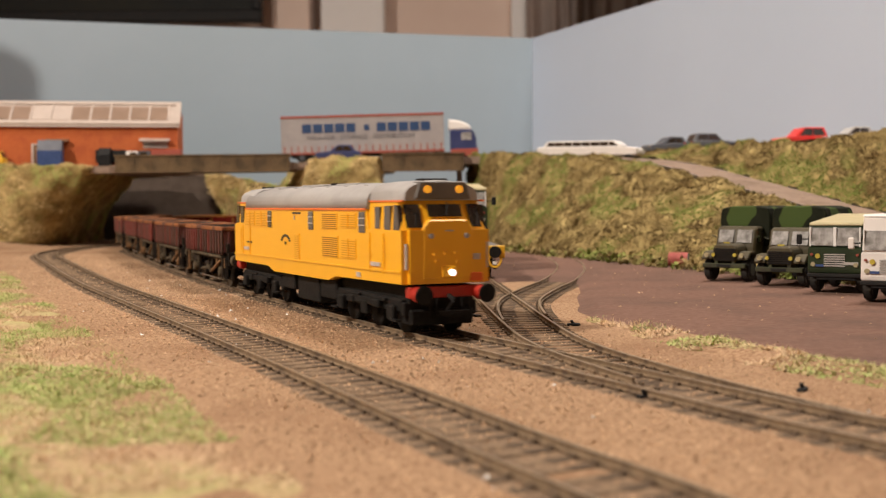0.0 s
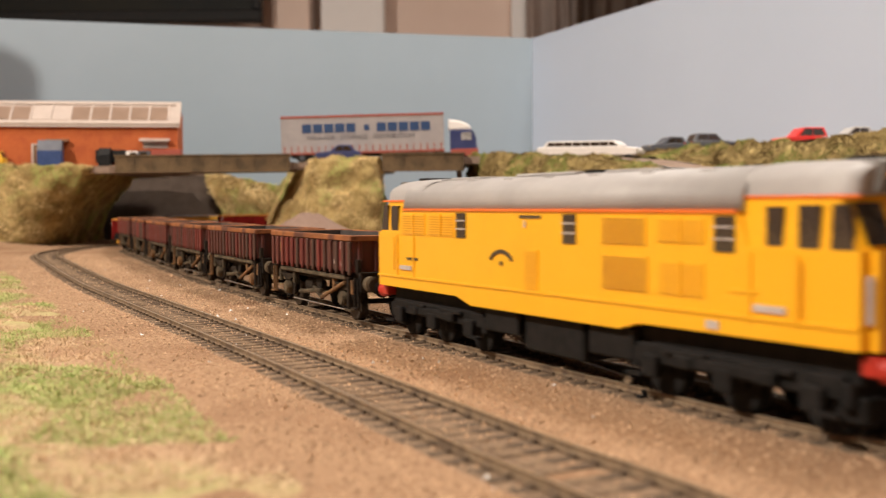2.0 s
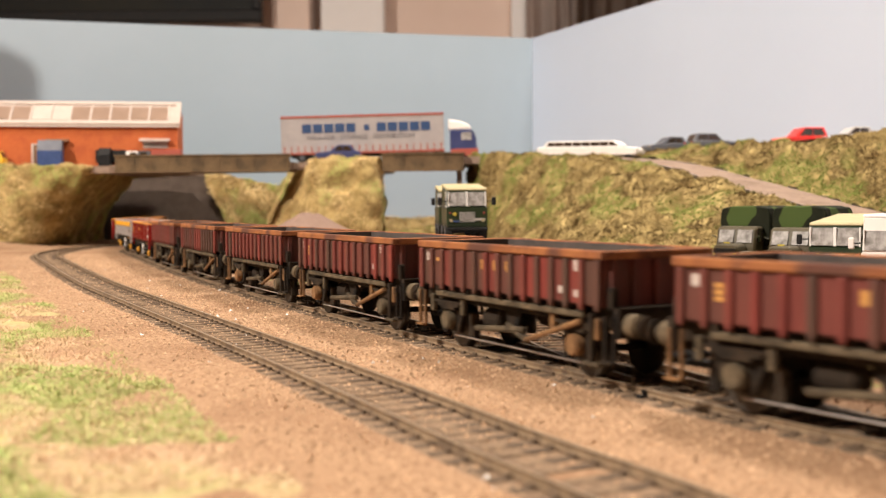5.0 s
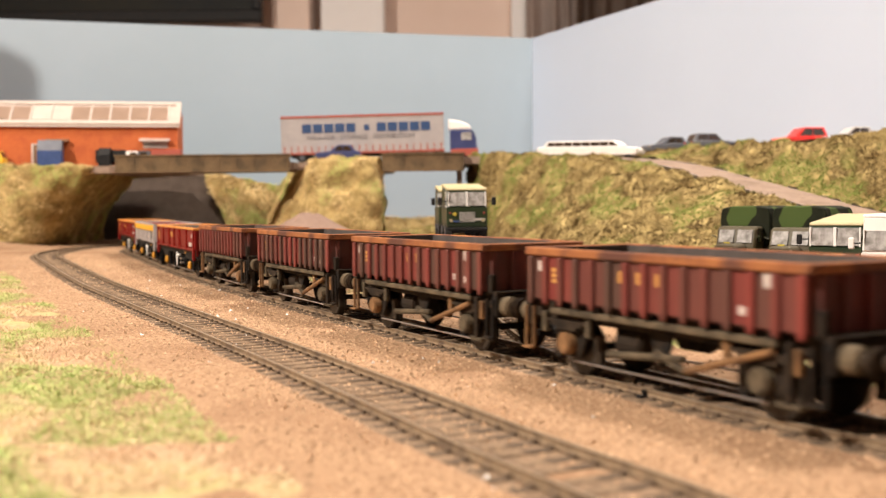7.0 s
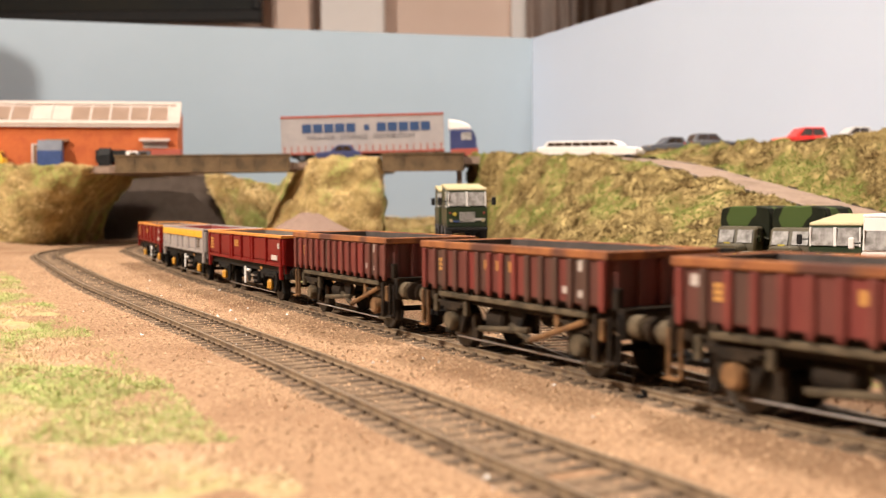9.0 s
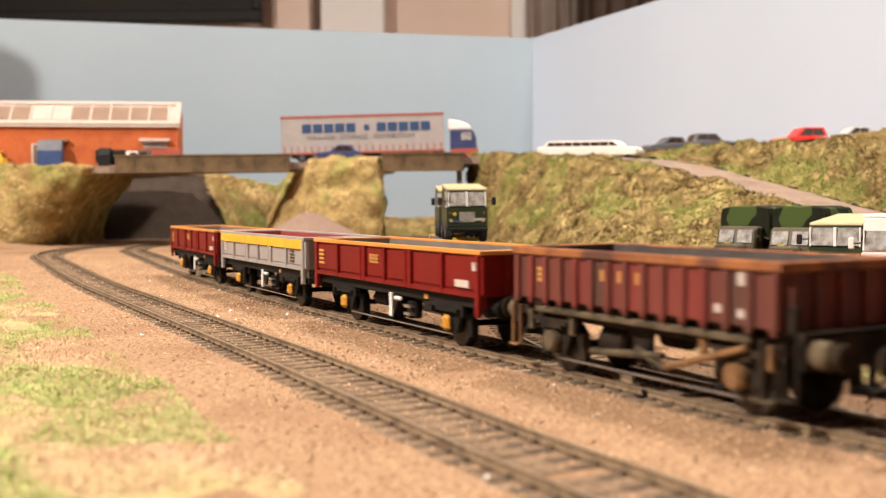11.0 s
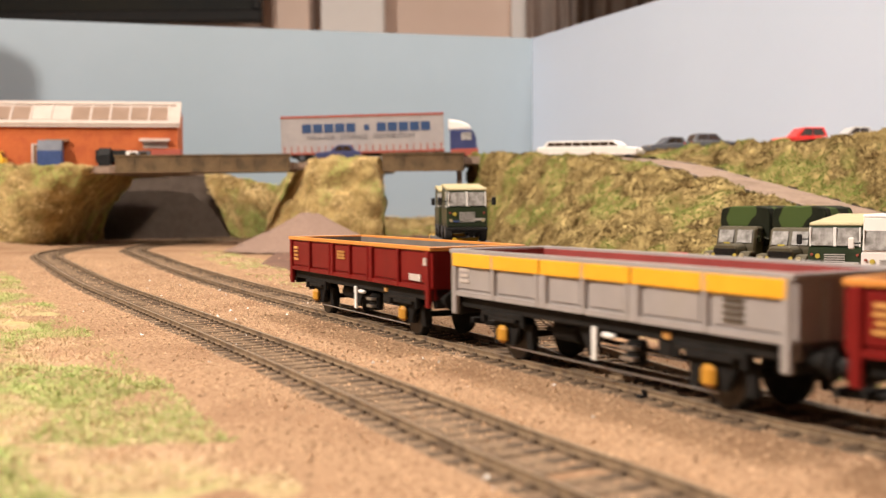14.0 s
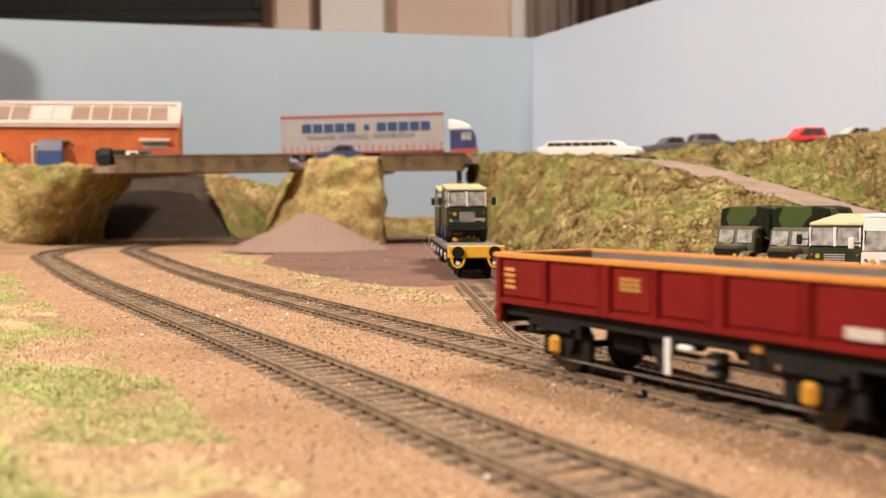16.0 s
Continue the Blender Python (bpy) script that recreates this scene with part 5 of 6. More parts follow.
def car(name, label, paint, at, length=.052, width=.0225, height=.0185, estate=False, stretch=0.0, group="cars on the bank"):
    """x forward; bonnet, cabin with glazing, wheels."""
    th = thing(name, label, "car", group, at)
    L, h = length / 2, height
    lo = [(-L, .004), (-L + .001, .0022), (L - .001, .0022), (L, .004), (L, .0085), (L - .003, .0098), (L - .0155, .0110), (-L + .006, .0115), (-L, .0105)]
    part("body", prism(lo, -width / 2, width / 2, bevel=.0008), paint, th)
    back = -L + (.002 if estate else .0075)
    ro = [(back - (.0 if estate else .001), .0112), (back + .004, h), (L - .0255, h), (L - .0160, .0109)]
    w = width / 2 - .0012
    cab = part("cabin", prism(ro, -w, w, bevel=.0007), paint, th)
    wi = [(back + .0016, .0116), (back + .0048, h - .0012), (L - .0260, h - .0012), (L - .0185, .0116)]
    for s in (-1, 1):
        n = 3 if stretch else 2
        x0, x1 = wi[0][0] + .0012, wi[3][0] - .002
        for k in range(n + int(stretch * 60)):
            m = n + int(stretch * 60)
            a, b = x0 + (x1 - x0) * k / m + .0005, x0 + (x1 - x0) * (k + 1) / m - .0005
            top = h - .0014
            la = .0032 if k == 0 else 0
            lb = .0052 if k == m - 1 else 0
            part("side_window", prism([(a, .0117), (b, .0117), (b - lb, top), (a + la, top)], s * w - .0004, s * w + .0004), GLASS_DARK, cab)
    part("windscreen", prism([(L - .0172, .0114), (L - .0166, .0114), (L - .0247, h - .0010), (L - .0253, h - .0010)], -w + .0012, w - .0012), GLASS_DARK, cab)
    part("rear_window", prism([(back - .0003, .0120), (back + .0006, .0120), (back + .0039, h - .0012), (back + .003, h - .0012)], -w + .0014, w - .0014), GLASS_DARK, cab)
    road_wheels(th, (-L + .010, L - .0095), width / 2 - .0018, .0040, .0028)
    for s in (-1, 1):
        part("headlight", box(L - .0014, L + .0002, s * (width / 2 - .0035) - .0018, s * (width / 2 - .0035) + .0018, .0070, .0086, .0003), LAMPGLASS, th)
        part("tail_light", box(-L - .0002, -L + .001, s * (width / 2 - .0025) - .0012, s * (width / 2 - .0025) + .0012, .0078, .0100, .0002), RED_CAR, th)
    return th


def army_truck(at, label):
    """Bonneted lorry with a camouflaged canvas tilt; x forward, origin at the middle of its length."""
    th = thing("army_truck", label, "truck", "army trucks in the yard", at)
    part("chassis", boxes([(-.036, .034, -.006, -.004, .0085, .0115), (-.036, .034, .004, .006, .0085, .0115), (.033, .0355, -.0125, .0125, .0075, .0100)], .0003), ARMY, th)
    cab = part("cab", prism([(.0060, .0110), (.0200, .0110), (.0200, .0200), (.0172, .0292), (.0155, .0302), (.0060, .0302)], -.0115, .0115, bevel=.0010), ARMY_BROWN, th)
    for s in (-1, 1):
        part("windscreen", prism([(.0198, .0212), (.0206, .0212), (.0182, .0283), (.0174, .0283)], s * .0054 - .0043, s * .0054 + .0043), GLASS, cab)
        part("side_window", box(.0090, .0165, s * .0116 - .0004, s * .0116 + .0004, .0215, .0280), GLASS_DARK, cab)
        part("door_line", box(.0075, .0080, s * .0116 - .0003, s * .0116 + .0003, .0115, .0285), ARMY, cab)
        part("wing", prism([(.0185, .0110), (.0205, .0152), (.0250, .0168), (.0310, .0164), (.0345, .0135), (.0345, .0120), (.0320, .0128), (.0285, .0150), (.0240, .0150), (.0205, .0115)], s * .0105 - .0030, s * .0105 + .0030, bevel=.0003), ARMY_BROWN, th)
        part("headlight", disc(.0350, s * .0102, .0146, .0013, .0014, "x", seg=18), LAMPGLASS, th, "round cream headlight")
        part("marker_disc", disc(.0354, s * .0062, .0148, .0010, .0004, "x", seg=16), LAMPY, th)
        part("mirror", bar((.0190, s * .0115, .0240), (.0195, s * .0140, .0250), .0003), ARMY, cab)
    bon = part("bonnet", prism([(-.0072, .0110), (-.0072, .0185), (-.0050, .0208), (.0050, .0208), (.0072, .0185), (.0072, .0110)], .0195, .0340, "x", bevel=.0009), ARMY_BROWN, th)
    parts("grille_slat", [(.0339, .0346, -.0062, .0062, .0118 + k * .0010, .0123 + k * .0010) for k in range(7)], BLACK, bon, 0.0)
    part("bonnet_plate", box(.0255, .0262, -.0040, -.0005, .0208, .0216), LAMPY, bon)
    part("number_bar", box(.0352, .0357, -.0040, .0040, .0080, .0096), BLACK, th)
    bed = part("bed", boxes([(-.0385, .0050, -.0135, .0135, .0115, .0190)], .0004), ARMY, th)
    tilt = [(-.0148, .0190), (-.0148, .0370), (-.0135, .0404), (-.0070, .0416), (.0070, .0416), (.0135, .0404), (.0148, .0370), (.0148, .0190)]
    part("canvas_tilt", prism(tilt, -.0385, .0060, "x", bevel=.0006), CAMO, th, "green and black camouflaged canvas tilt")
    for k in range(4):
        part("hoop", box(-.036 + k * .0130, -.0350 + k * .0130, -.0143, -.0139, .0200, .0345), ARMY, bed)
    road_wheels(th, (-.024, .0268), .0108, .0066, .0045)
    return th


def forward_truck(name, label, paint, roof, at, k=1.0, cross=False, group="army trucks in the yard"):
    """Forward control truck: flat front with tall divided windscreen."""
    th = thing(name, label, "truck", group, at)

    def b(x0, x1, y0, y1, z0, z1, bv=.0004):
        return box(x0 * k, x1 * k, y0 * k, y1 * k, z0 * k, z1 * k, bv * k)
    part("chassis", b(-.026, .022, -.0085, .0085, .0055, .0095), BLACK, th)
    body = part("body", prism([(z[0] * k, z[1] * k) for z in ((-.027, .0085), (.0245, .0085), (.0252, .0100), (.0248, .0205), (-.027, .0205))], -.0118 * k, .0118 * k, bevel=.0006 * k), paint, th)
    cabz = [(-.027, .0205), (.0248, .0205), (.0228, .0300), (-.027, .0330)] if not cross else [(-.027, .0205), (.0248, .0205), (.0232, .0290), (.0225, .0345), (-.027, .0345)]
    up = part("cab", prism([(x * k, z * k) for x, z in cabz], -.0114 * k, .0114 * k, bevel=.0006 * k), paint if not cross else roof, body)
    rp = [(-.0275, .0330), (.0230, .0300), (.0226, .0314), (-.0275, .0348)] if not cross else [(-.0275, .0345), (.0228, .0345), (.0215, .0356), (-.0265, .0356)]
    part("roof", prism([(x * k, z * k) for x, z in rp], -.0117 * k, .0117 * k, bevel=.0004 * k), roof, th)
    for s in (-1, 1):
        part("windscreen", prism([(x * k, z * k) for x, z in ((.0244, .0212), (.0252, .0212), (.0236, .0290), (.0228, .0290))], (s * .0055 - .0049) * k, (s * .0055 + .0049) * k), GLASS, up)
        parts("screen_frame", [((.0235) * k, .0250 * k, (s * .0055 + e) * k - .0003, (s * .0055 + e) * k + .0003, .0208 * k, .0294 * k) for e in (-.0052, .0052)], WHITE, up, 0.0)
        part("side_window", b(.0080, .0205, s * .0115 - .0003, s * .0115 + .0003, .0212, .0285, 0), GLASS, up)
        part("window_frame", b(.0075, .0210, s * .0114 - .0003, s * .0114 + .0003, .0206, .0292, 0), WHITE, up)
        part("headlight", disc(.0254 * k, s * .0092 * k, .0128 * k, .0010 * k, .001, "x", seg=16), LAMPGLASS, body)
        part("indicator", disc(.0254 * k, s * .0098 * k, .0172 * k, .0006 * k, .001, "x", seg=12), REDTRIM, body)
        mir = part("mirror_arm", bar((.0225 * k, s * .0115 * k, .0240 * k), (.0250 * k, s * .0150 * k, .0238 * k), .0003), BLACK, th)
        part("mirror", b(.0244, .0254, s * .0155 - .0012, s * .0155 + .0012, .0215, .0262), BLACK if not cross else WHITE_CAR, mir)
    part("bumper", b(.0248, .0262, -.0118, .0118, .0070, .0088), BLACK, th)
    parts("grille_slat", [(.0250 * k, .0256 * k, -.0045 * k, .0045 * k, (.0120 + j * .0010) * k, (.0125 + j * .0010) * k) for j in range(6)], SILVER_CAR, body, 0.0)
    part("marker_disc", disc(.0254 * k, -.0072 * k, .0165 * k, .0011 * k, .0006, "x", seg=16), LAMPY, body)
    part("plate_bar", b(.0252, .0258, .0040, .0102, .0128, .0140, 0), SILVER_CAR, body)
    part("badge_bar", b(.0252, .0258, -.0080, -.0045, .0118, .0128, 0), SKIP_BLUE, body)
    if cross:
        part("cross_upright", b(.0226, .0231, -.0008, .0008, .0298, .0338, 0), RED_CAR, up, "red cross")
        part("cross_bar", b(.0226, .0232, -.0022, .0022, .0310, .0326, 0), RED_CAR, up, "red cross")
    road_wheels(th, (-.0165 * k, .0150 * k), .0100 * k, .0062 * k, .0040 * k)
    return th


def on_ground(x, y, z, deg, pitch=0.0):
    return Matrix.Translation((x, y, z)) @ Matrix.Rotation(radians(deg), 4, "Z") @ Matrix.Rotation(radians(pitch), 4, "Y")


def parked(front, deg, half):
    """A pose whose front end stands at a place."""
    a = radians(deg)
    return on_ground(front[0] - math.cos(a) * half, front[1] - math.sin(a) * half, YZ + .0003, deg)


army_truck(parked((.1555, .60), -128, .0355), "drab army truck with camouflaged canvas, parked in the yard")
army_truck(parked((.1735, .56), -128, .0355), "drab army truck with camouflaged canvas beside another truck")
forward_truck("forward_control_truck", "dark green forward control army truck with cream roof", DGREEN, CREAM, parked((.1885, .52), -124, .0252), 1.08)
forward_truck("ambulance", "white army ambulance with a red cross, parked in the yard", WHITE_CAR, WHITE_CAR, parked((.1935, .466), -124, .0252), 1.08, True)


def flat_wagon():
    d = Vector((.0195 - .0090, .62 - .80, 0)).normalized()
    a = math.atan2(d.y, d.x)
    at = on_ground(.0195 - d.x * .12, .632 - d.y * .12, 0.0, math.degrees(a))
    th = thing("flat_wagon", "grey flat wagon with yellow ends, standing on the siding", "wagon", "", at)
    deck = part("deck", boxes([(-.12, .119, -.0165, .0165, .0168, .0188)], .0003), DECKGREY, th)
    for i in range(24):
        part("plank", box(-.1185 + i * .0098, -.1185 + i * .0098 + .0092, -.0160, .0160, .0186, .0190), DECKGREY, deck)
    for s in (-1, 1):
        part("side_sill", box(-.12, .118, s * .0150 - .0015, s * .0150 + .0015, .0120, .0168, .0003), CHASSIS, th)
        e = part("end_beam", box(s * .1185 - .0015, s * .1185 + .0015, -.0168, .0168, .0125, .0196, .0004), FLATYEL, th, "yellow end beam")
        for y in (-.0108, .0108):
            part("buffer", disc(s * .1208, y, .0158, .0036, .0016, "x", bevel=.0003), CHASSIS, e)
            bm = bmesh.new()
            for k in range(8):
                a0, a1 = math.pi * k / 8, math.pi * (k + 1) / 8
                bar((s * .1200, y + .0038 * math.cos(a0), .0125 - .0055 * math.sin(a0)), (s * .1200, y + .0038 * math.cos(a1), .0125 - .0055 * math.sin(a1)), .0007, bm=bm, seg=6)
            part("shackle", bm, FLATYEL, e, "yellow securing loop")
            part("hose", box(s * .1195 - .0006, s * .1195 + .0006, y - .0012, y + .0012, .0085, .0105), WHITE, e)
        part("bogie", boxes([(s * .088 - .018, s * .088 + .018, q * .0125 - .0010, q * .0125 + .0010, .0050, .0100) for q in (-1, 1)] + [(s * .088 - .004, s * .088 + .004, -.0125, .0125, .006, .012)], .0003), CHASSIS, th)
        for dx in (-.012, .012):
            wheelset(th, s * .088 + dx, .0056)
    for x in (.10, .06, .02, -.02, -.06):
        part("white_disc", disc(x, -.0172, .0128, .0022, .0006, seg=16), WHITE, th, "white wheel disc")
    for s in (-1, 1):
        part("chock", box(.020, .024, -.010, .010, .0190, .0212, .0003), FLATYEL, th) if s > 0 else part("chock", box(-.085, -.081, -.010, .010, .0190, .0212, .0003), FLATYEL, th)
    for front, lab in ((.054, "dark green forward control truck loaded on a flat wagon"), (-.035, "dark green forward control truck chained behind another truck")):
        m = at @ Matrix.Translation((front - .0252 * 1.12, 0, .0190))
        forward_truck("loaded_truck", lab, DGREEN, CREAM, m, 1.12, group="trucks on the flat wagon")


flat_wagon()

# cars on the bank and the road
bpy.context.view_layer.update()
CAR_PARK = bpy.data.objects["car_park"]
RAMP = bpy.data.objects["ramp"]


def surface(ob, x, y, other=.09):
    hit, p, n, _ = ob.ray_cast((x, y, 1), (0, 0, -1))
    return p.z if hit else other


def car_on(ob, name, label, paint, x, y, deg, pitch=0.0, **kw):
    return car(name, label, paint, on_ground(x, y, surface(ob, x, y), deg, pitch), **kw)


car_on(RAMP, "limousine", "long white stretch limousine at the top of the ramp", WHITE_CAR, .153, 1.128, -32, 1, length=.112, stretch=.09, height=.0172)
car_on(CAR_PARK, "parked_car", "dark blue grey saloon parked on the bank", SLATE_CAR, .248, 1.20, 195)
car_on(CAR_PARK, "parked_car", "slate grey estate car parked on the bank", SLATE_CAR, .286, 1.155, 10, estate=True)
car_on(CAR_PARK, "parked_car", "bright red hatchback parked on the bank", RED_CAR, .347, 1.055, 190, estate=True, height=.0195)
car_on(CAR_PARK, "parked_car", "silver white saloon parked on the bank", SILVER_CAR, .392, 1.045, 185)
car("parked_car", "dark blue car on the upper road beside a lorry", BLUE_CAR, on_ground(-.118, 1.238, .0925, 183), group="")


def lettering(text, size, material, parent, m, name="lettering"):
    cu = bpy.data.curves.new(name, "FONT")
    cu.body, cu.size, cu.extrude, cu.align_x = text, size, .0002, "CENTER"
    tmp = bpy.data.objects.new(name, cu)
    scene.collection.objects.link(tmp)
    bpy.context.view_layer.update()
    me = bpy.data.meshes.new_from_object(tmp.evaluated_get(bpy.context.evaluated_depsgraph_get()))
    bpy.data.objects.remove(tmp)
    me.materials.clear()
    me.materials.append(material)
    ob = new(name, me)
    ob.parent, ob.matrix_basis = parent, m
    return ob


def lorry():
    at = Matrix.Translation((-.0905, 1.262, .0927)) @ Matrix.Rotation(-.0200, 4, "Y")
    th = thing("articulated_lorry", "articulated lorry with grey curtain sided trailer and blue cab", "lorry", "", at)
    L, W = .0935, .0165
    tr = part("trailer_box", box(-L, L, -W, W, .0098, .0532, .0008), CURTAINSIDE, th)
    parts("top_rail", [(-L, L, s * W - .0006, s * W + .0006, .0512, .0536) for s in (-1, 1)], REDTRIM, tr, 0.0, "red top rail")
    parts("bottom_rail", [(-L, L, s * W - .0006, s * W + .0006, .0094, .0116) for s in (-1, 1)], REDTRIM, tr, 0.0, "red bottom rail")
    n = 24
    for i in range(n):
        x = -L + .004 + i * (2 * L - .008) / (n - 1)
        part("strap", box(x - .0006, x + .0006, -W - .0004, -W + .0002, .0118, .0190), REDTRIM, tr)
    # firm's name: plain letter-sized bars in its colour
    m = Matrix.Rotation(math.pi / 2, 4, "X")
    for x0, count in ((-.0690, 5), (.0165, 5)):
        for k in range(count):
            part("name_block", box(x0 + k * .0126, x0 + k * .0126 + .0106, -W - .0004, -W + .0002, .0338, .0440), NAVY, tr, "navy blue lettering block")
    part("name_block", box(.0020, .0080, -W - .0004, -W + .0002, .0355, .0420), NAVY, tr)
    lettering("HAULAGE   STORAGE   DISTRIBUTION", .0072, PRINT_G, tr, Matrix.Translation((-.002, -W - .0002, .0262)) @ m)
    parts("trailer_frame", [(-L + .01, L - .01, s * .006 - .001, s * .006 + .001, .0060, .0098) for s in (-1, 1)], BLACK, th, 0.0)
    road_wheels(th, (-.070, -.055, -.040), .0135, .0062, .0045)
    parts("landing_leg", [(.045, .047, s * .009 - .001, s * .009 + .001, .0006, .0098) for s in (-1, 1)], BLACK, th, 0.0)
    cab = part("cab", prism([(.1000, .0060), (.1290, .0060), (.1310, .0100), (.1300, .0210), (.1262, .0330), (.1000, .0330)], -.0160, .0160, bevel=.0010), BLUE_CAR, th, "dark blue cab")
    part("windscreen", prism([(.1298, .0215), (.1306, .0215), (.1270, .0318), (.1262, .0318)], -.0145, .0145), GLASS_DARK, cab)
    parts("side_window", [(.1130, .1245, s * .0160 - .0004, s * .0160 + .0004, .0215, .0300) for s in (-1, 1)], GLASS, cab, 0.0)
    part("roof_fairing", prism([(.0985, .0330), (.1255, .0330), (.1215, .0395), (.1110, .0440), (.0985, .0455)], -.0150, .0150, bevel=.0016), WHITE_CAR, cab, "white roof fairing")
    part("bumper", box(.1005, .1320, -.0162, .0162, .0030, .0120, .0006), REDTRIM, cab, "red bumper")
    part("chassis", box(.060, .128, -.008, .008, .0040, .0085), BLACK, th)
    road_wheels(th, (.077, .118), .0135, .0064, .0045)


lorry()


def brick_building():
    x0, x1, y0, y1, z0, ze, zr = -.86, -.316, 1.30, 1.40, .0893, .1375, .1690
    th = thing("brick_building", "orange brick workshop with white framed glazed roof", "building")
    th.matrix_world = Matrix.Translation((x1, y0, 0)) @ Matrix.Rotation(radians(10), 4, "Z") @ Matrix.Translation((-x1, -y0, 0))
    part("wall", box(x0, x1, y0, y1, z0, ze), BRICK, th)
    g = [(y0, ze), (y1, ze), (y1, zr - .012), (y0 + .038, zr)]
    part("gable", prism(g, x0, x1, "x"), BRICK, th)
    roof = part("roof", prism([(y0 - .004, ze - .0005), (y0 - .004, ze + .0022), (y0 + .037, zr + .0015), (y0 + .037, zr - .001)], x0 - .003, x1 + .003, "x"), FRAMEW, th, "white framed sloping roof")
    d = Vector((0, .041, zr - ze)).normalized()
    nrm = Vector((0, -d.z, d.y))

    def slope(u, v, lift):
        return Vector((u, y0 - .004, ze + .0022)) + d * v + nrm * lift

    def panel(name, u0, u1, v0, v1, lo, hi, mt):
        bm = bmesh.new()
        c = [slope(u, v, w) for w in (lo, hi) for u, v in ((u0, v0), (u1, v0), (u1, v1), (u0, v1))]
        vs = [bm.verts.new(p) for p in c]
        for q in ((0, 1, 2, 3), (4, 5, 6, 7), (0, 1, 5, 4), (1, 2, 6, 5), (2, 3, 7, 6), (3, 0, 4, 7)):
            bm.faces.new([vs[i] for i in q])
        bmesh.ops.recalc_face_normals(bm, faces=bm.faces)
        return part(name, bm, mt, roof)
    u = x1 - .012
    k = 0
    while u - .0225 > x0:
        white = k % 8 in (5, 6)
        panel("roof_pane", u - .0200, u, .0095, .0375, -.0003, .0006, FRAMEW if white else PANE)
        panel("glazing_bar", u, u + .0022, .006, .044, 0, .0014, FRAMEW)
        u -= .0225
        k += 1
    panel("eaves_board", x0, x1 + .003, .0, .006, 0, .0018, FRAMEW)
    panel("ridge_board", x0, x1 + .003, .042, .0475, 0, .0018, FRAMEW)
    panel("verge_board", x1 - .003, x1 + .003, .0, .047, 0, .002, FRAMEW)
    dr = part("door", box(-.480, -.468, y0 - .0015, y0 + .001, z0, z0 + .026, .0003), DOORBROWN, th, "brown door in a white frame")
    part("door_frame", boxes([(-.4825, -.480, y0 - .0025, y0 + .001, z0, z0 + .028), (-.468, -.4655, y0 - .0025, y0 + .001, z0, z0 + .028), (-.480, -.468, y0 - .0025, y0 + .001, z0 + .026, z0 + .028)]), FRAMEW, dr)
    w = part("window", box(-.356, -.328, y0 - .001, y0 + .001, .1125, .1195), SILVER_CAR, th, "small window under a white canopy")
    part("canopy", box(-.360, -.325, y0 - .008, y0 + .001, .1200, .1232, .0004), FRAMEW, w)
    part("shutter_canopy", box(-.466, -.440, y0 - .008, y0 + .001, .1195, .1225, .0004), DOORBROWN, th)


brick_building()


def skip(name, label, at, paint, top, L, W, H):
    th = thing(name, label, "container", "", at)
    part("bin_body", box(-L, L, -W, W, .001, H * .6, .0004), paint, th)
    part("bin_lid", prism([(-W, H * .6), (W, H * .6), (W * .7, H), (-W * .2, H)], -L, L, "x", bevel=.0003), top, th)
    for k in range(5):
        x = -L + .001 + k * (2 * L - .002) / 4
        part("bin_rib", box(x - .0006, x + .0006, -W - .0006, -W + .0003, .001, H * .6), paint, th)
    parts("skid", [(-L, L, s * W * .6 - .001, s * W * .6 + .001, 0, .0012) for s in (-1, 1)], BLACK, th, 0.0)


RZ = .0896
skip("waste_container", "blue waste container with grey lid beside the wall", on_ground(-.455, 1.262, RZ, 10), SKIP_BLUE, SKIP_GREY, .0135, .008, .031)
skip("dark_bin", "black wheeled bin beside the road", on_ground(-.3915, 1.262, RZ, 0), BLACK, BLACK, .0068, .006, .0215)


def small_van(name, label, paint, at, cabpaint):
    th = thing(name, label, "van", "vehicles at the workshop", at)
    part("load_box", box(-.026, .008, -.010, .010, .0050, .0195, .0006), paint, th)
    c = part("cab", prism([(.0085, .0040), (.0250, .0040), (.0250, .0100), (.0215, .0180), (.0085, .0180)], -.0098, .0098, bevel=.0006), cabpaint, th)
    part("windscreen", prism([(.0246, .0105), (.0256, .0105), (.0222, .0172), (.0212, .0172)], -.0085, .0085), GLASS_DARK, c)
    parts("side_window", [(.0130, .0205, s * .0098 - .0003, s * .0098 + .0003, .0110, .0165) for s in (-1, 1)], GLASS_DARK, c, 0.0)
    road_wheels(th, (-.016, .0165), .0085, .0042, .003)


small_van("red_van", "dark red van parked before the brick building", REDTRIM, on_ground(-.332, 1.275, RZ + .0002, 186), SLATE_CAR)
small_van("white_van", "white and black pickup parked beside a red van", BLACK, on_ground(-.378, 1.274, RZ, 8), WHITE_CAR)
small_van("yellow_van", "yellow van parked before the brick building", FLATYEL, on_ground(-.527, 1.246, RZ, 6), FLATYEL)


DRUM = mat("faded_red", (0.32, 0.06, 0.05), (0.40, 0.10, 0.085), 150, 0.7)


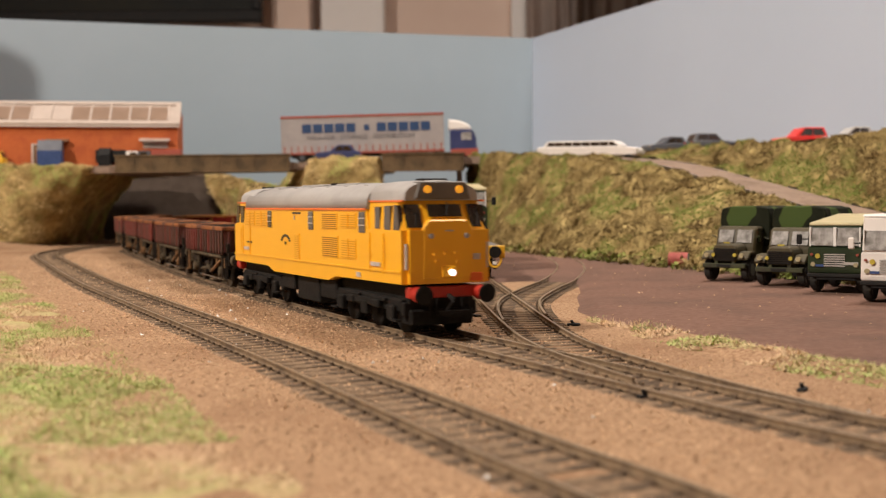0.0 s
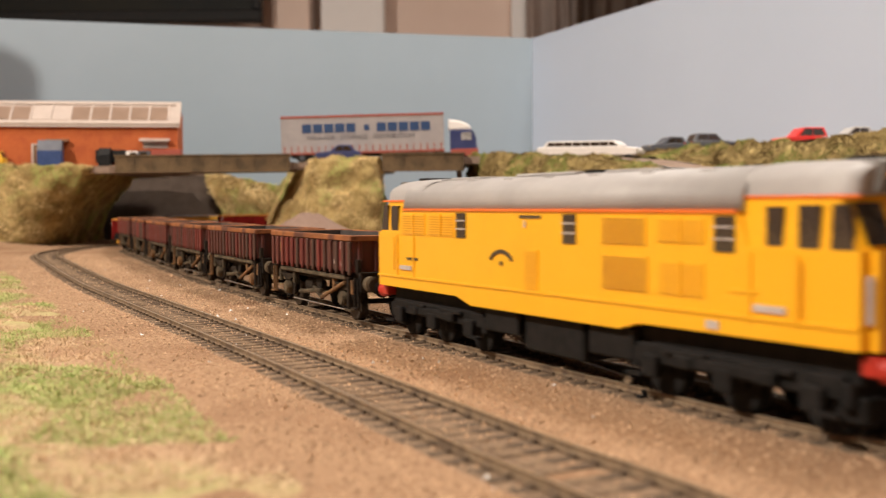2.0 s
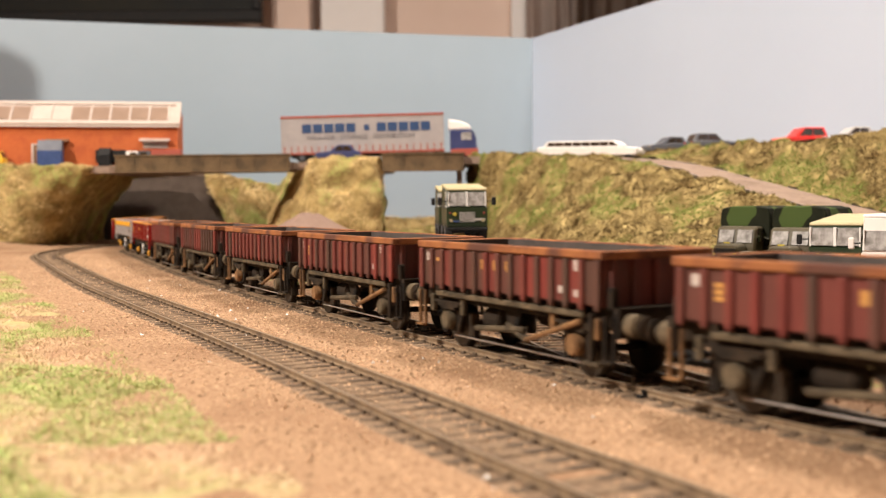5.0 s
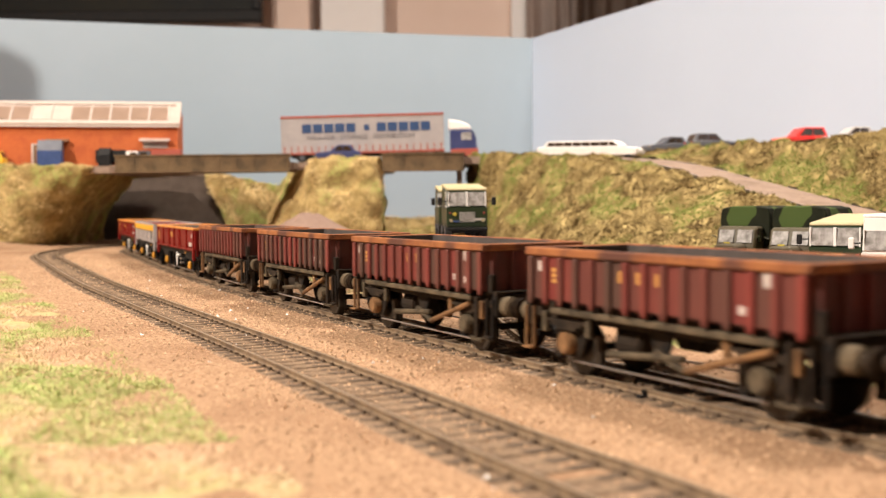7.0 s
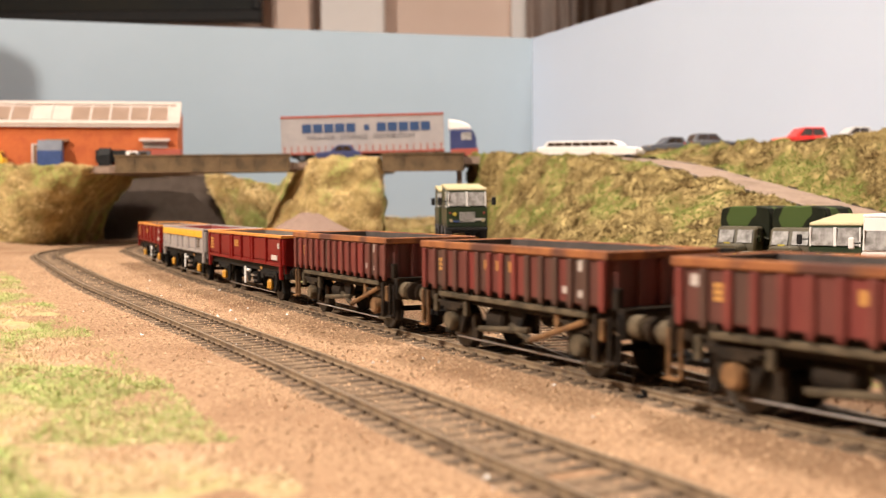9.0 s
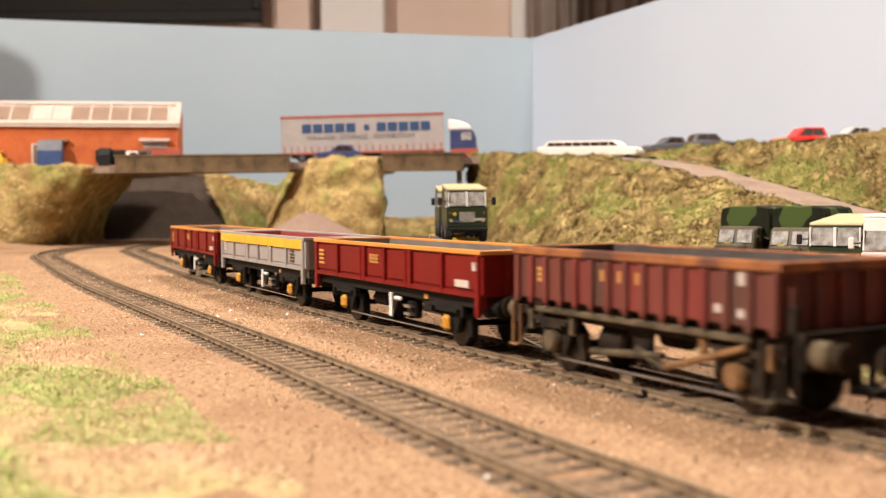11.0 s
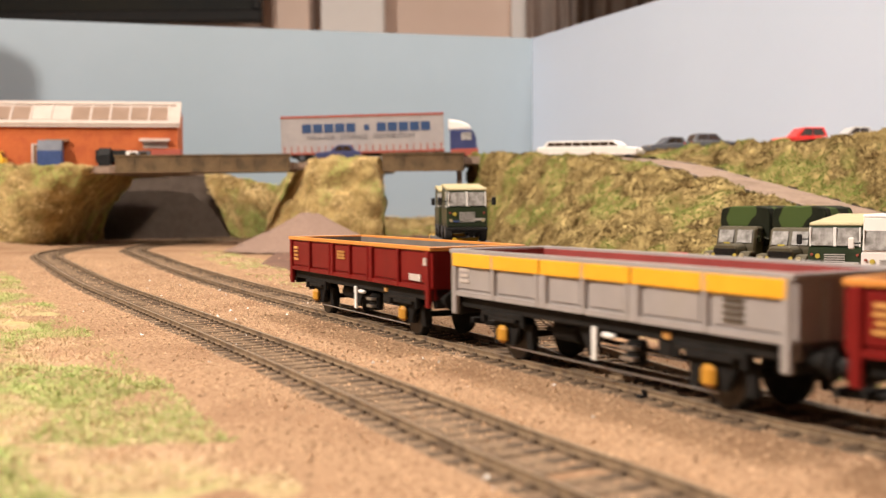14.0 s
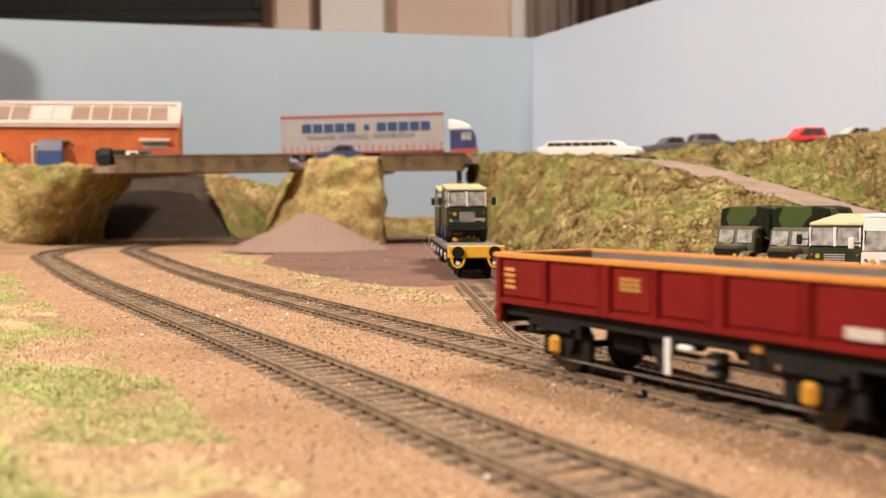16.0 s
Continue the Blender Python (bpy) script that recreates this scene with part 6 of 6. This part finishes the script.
def drum():
    th = thing("oil_drum", "faded red oil drum lying at the foot of the bank", "drum", "", Matrix.Translation((.1605, .738, YZ + .0052)) @ Matrix.Rotation(radians(-20), 4, "Z"))
    part("shell", disc(0, 0, 0, .0048, .013, "x", seg=28, bevel=.0004), DRUM, th)
    for x in (-.0022, .0022):
        part("hoop", disc(x, 0, 0, .0052, .0008, "x", seg=28), DRUM, th)
    part("end_cap", disc(.0066, 0, 0, .0044, .0004, "x", seg=24), SLATE_CAR, th, "grey end of the drum")


drum()
# a point lever and loose wire beside the track
for x, y, deg in ((.0505, .262, 20), (.0905, .270, 60), (.0515, .415, 5)):
    lv = thing("point_lever", "small black point lever beside the track", "lever", "point levers", on_ground(x - .002, y - .004, -.0023, deg))
    part("base", box(-.0025, .0025, -.0010, .0010, 0, .0010, .0003), BLACK, lv)
    part("handle", bar((0, 0, .0008), (-.0008, 0, .0017), .0005), BLACK, lv)
    part("knob", disc(-.0008, 0, .0018, .0006, .0008, "z", seg=12), BLACK, lv)


# an unseen panel, added to throw a shadow on the backdrop's left end
pts = [(-1.02, -.06), (-.70, -.06), (-.70, .450), (-.705, .460), (-.775, .487), (-.90, .52), (-1.02, .53)]
solid("end_panel", prism(pts, 1.19, 1.20, bevel=.001), CEIL, "unseen panel left of view, added to cast a shadow on the backdrop", kind="structure")

# ---- flock, grass and stones ----
bpy.context.view_layer.update()


def keep(place, test):
    p, n = place
    k = np.array([test(q) for q in p])
    return p[k], n[k]


def patchy(p, f, lo):
    return noise.noise(Vector((p[0] * f, p[1] * f, 3.0))) > lo


clumps("hill_scrub", scatter(hill, 60000, RNG), .0013, FLOCK, "brown and olive torn scrub on the bank", RNG, 5)
clumps("upper_scrub", scatter(upper, 32000, RNG), .0013, FLOCK, "brown and olive torn scrub on the upper bank", RNG, 5)
clumps("west_scrub", scatter(bank_l, 22000, RNG), .0016, FLOCK_Y, "straw and green scrub on the bank", RNG, 5)
clumps("middle_scrub", scatter(bank_m, 26000, RNG), .0014, FLOCK_Y, "straw coloured scrub on the mound", RNG, 5)
clumps("inner_scrub", scatter(bank_i, 2500, RNG), .0026, FLOCK_Y, "straw coloured scrub under the bridge", RNG, 5)
clumps("siding_scrub", scatter(bank_y, 2000, RNG), .0024, FLOCK_Y, "straw coloured low scrub", RNG, 5)
tp = scatter(turf, 260000, RNG)
near = (tp[0][:, 1] > .08) & (tp[0][:, 0] > -.45 * tp[0][:, 1] - .02)
tp = (tp[0][near], tp[1][near])
tufts("verge_grass", keep(tp, lambda q: patchy(q, 22, -.10)), 5, .0020, GRASS_A, "dry straw and green model grass", RNG, lean=.8, width=.07)
tufts("green_grass", keep(tp, lambda q: patchy(q, 19, .0)), 7, .0021, GRASS_G, "fresh green patches of model grass", RNG, lean=.8, width=.07)
for strip_ob in (verge_w, verge_e):
    tufts("strip_grass", keep(scatter(strip_ob, 5000, RNG), lambda q: patchy(q, 45, -.05)), 3, .0022, GRASS_A, "straw and green grass along the track", RNG)
    tufts("strip_green", keep(scatter(strip_ob, 4000, RNG), lambda q: patchy(q, 30, .08)), 3, .0020, GRASS_G, "green grass along the track", RNG)
clumps("foot_scrub", (lambda p: (p, np.tile([0, 0, 1.0], (len(p), 1))))(np.array([np.array(resample(HILL_FOOT, 400)[RNG.integers(60, 380)]) + np.array([RNG.normal(-.004, .004), RNG.normal(-.004, .004), .001]) for _ in range(500)])), .0040, FLOCK, "tufts along the foot of the bank", RNG, 7)


def along(line, count, spread, s0, s1):
    s = np.r_[0, np.cumsum(np.linalg.norm(np.diff(line, axis=0), axis=1))]
    u = RNG.uniform(s0, s1, count)
    p = np.stack([np.interp(u, s, line[:, 0]), np.interp(u, s, line[:, 1])], 1) + RNG.normal(0, spread, (count, 2))
    return np.c_[p, np.full(count, -.0023)]


FULL = np.vstack([MAIN, AHEAD])
sp = np.vstack([along(FULL, 15000, .026, .5, 1.55), along(NEAR, 20000, .030, .5, 1.78)])
stones("ballast_stones", sp, .0006, STONE, "fine tan ballast stones along the tracks", RNG)
yp, _ = scatter(yard, 2500, RNG)
stones("yard_grit", yp, .0006, STONE, "loose grit on the yard", RNG)
hp, _ = scatter(heap, 2500, RNG)
stones("heap_grit", np.array([heap.matrix_world @ Vector(q) for q in hp]), .0007, GRAVEL, "loose gravel on the heap", RNG)
wp = np.vstack([along(FULL, 45, .022, .6, 1.5), along(NEAR, 45, .024, .6, 1.7)])
stones("white_chippings", wp, .0008, WHITE, "odd white chippings in the ballast", RNG)


motions()
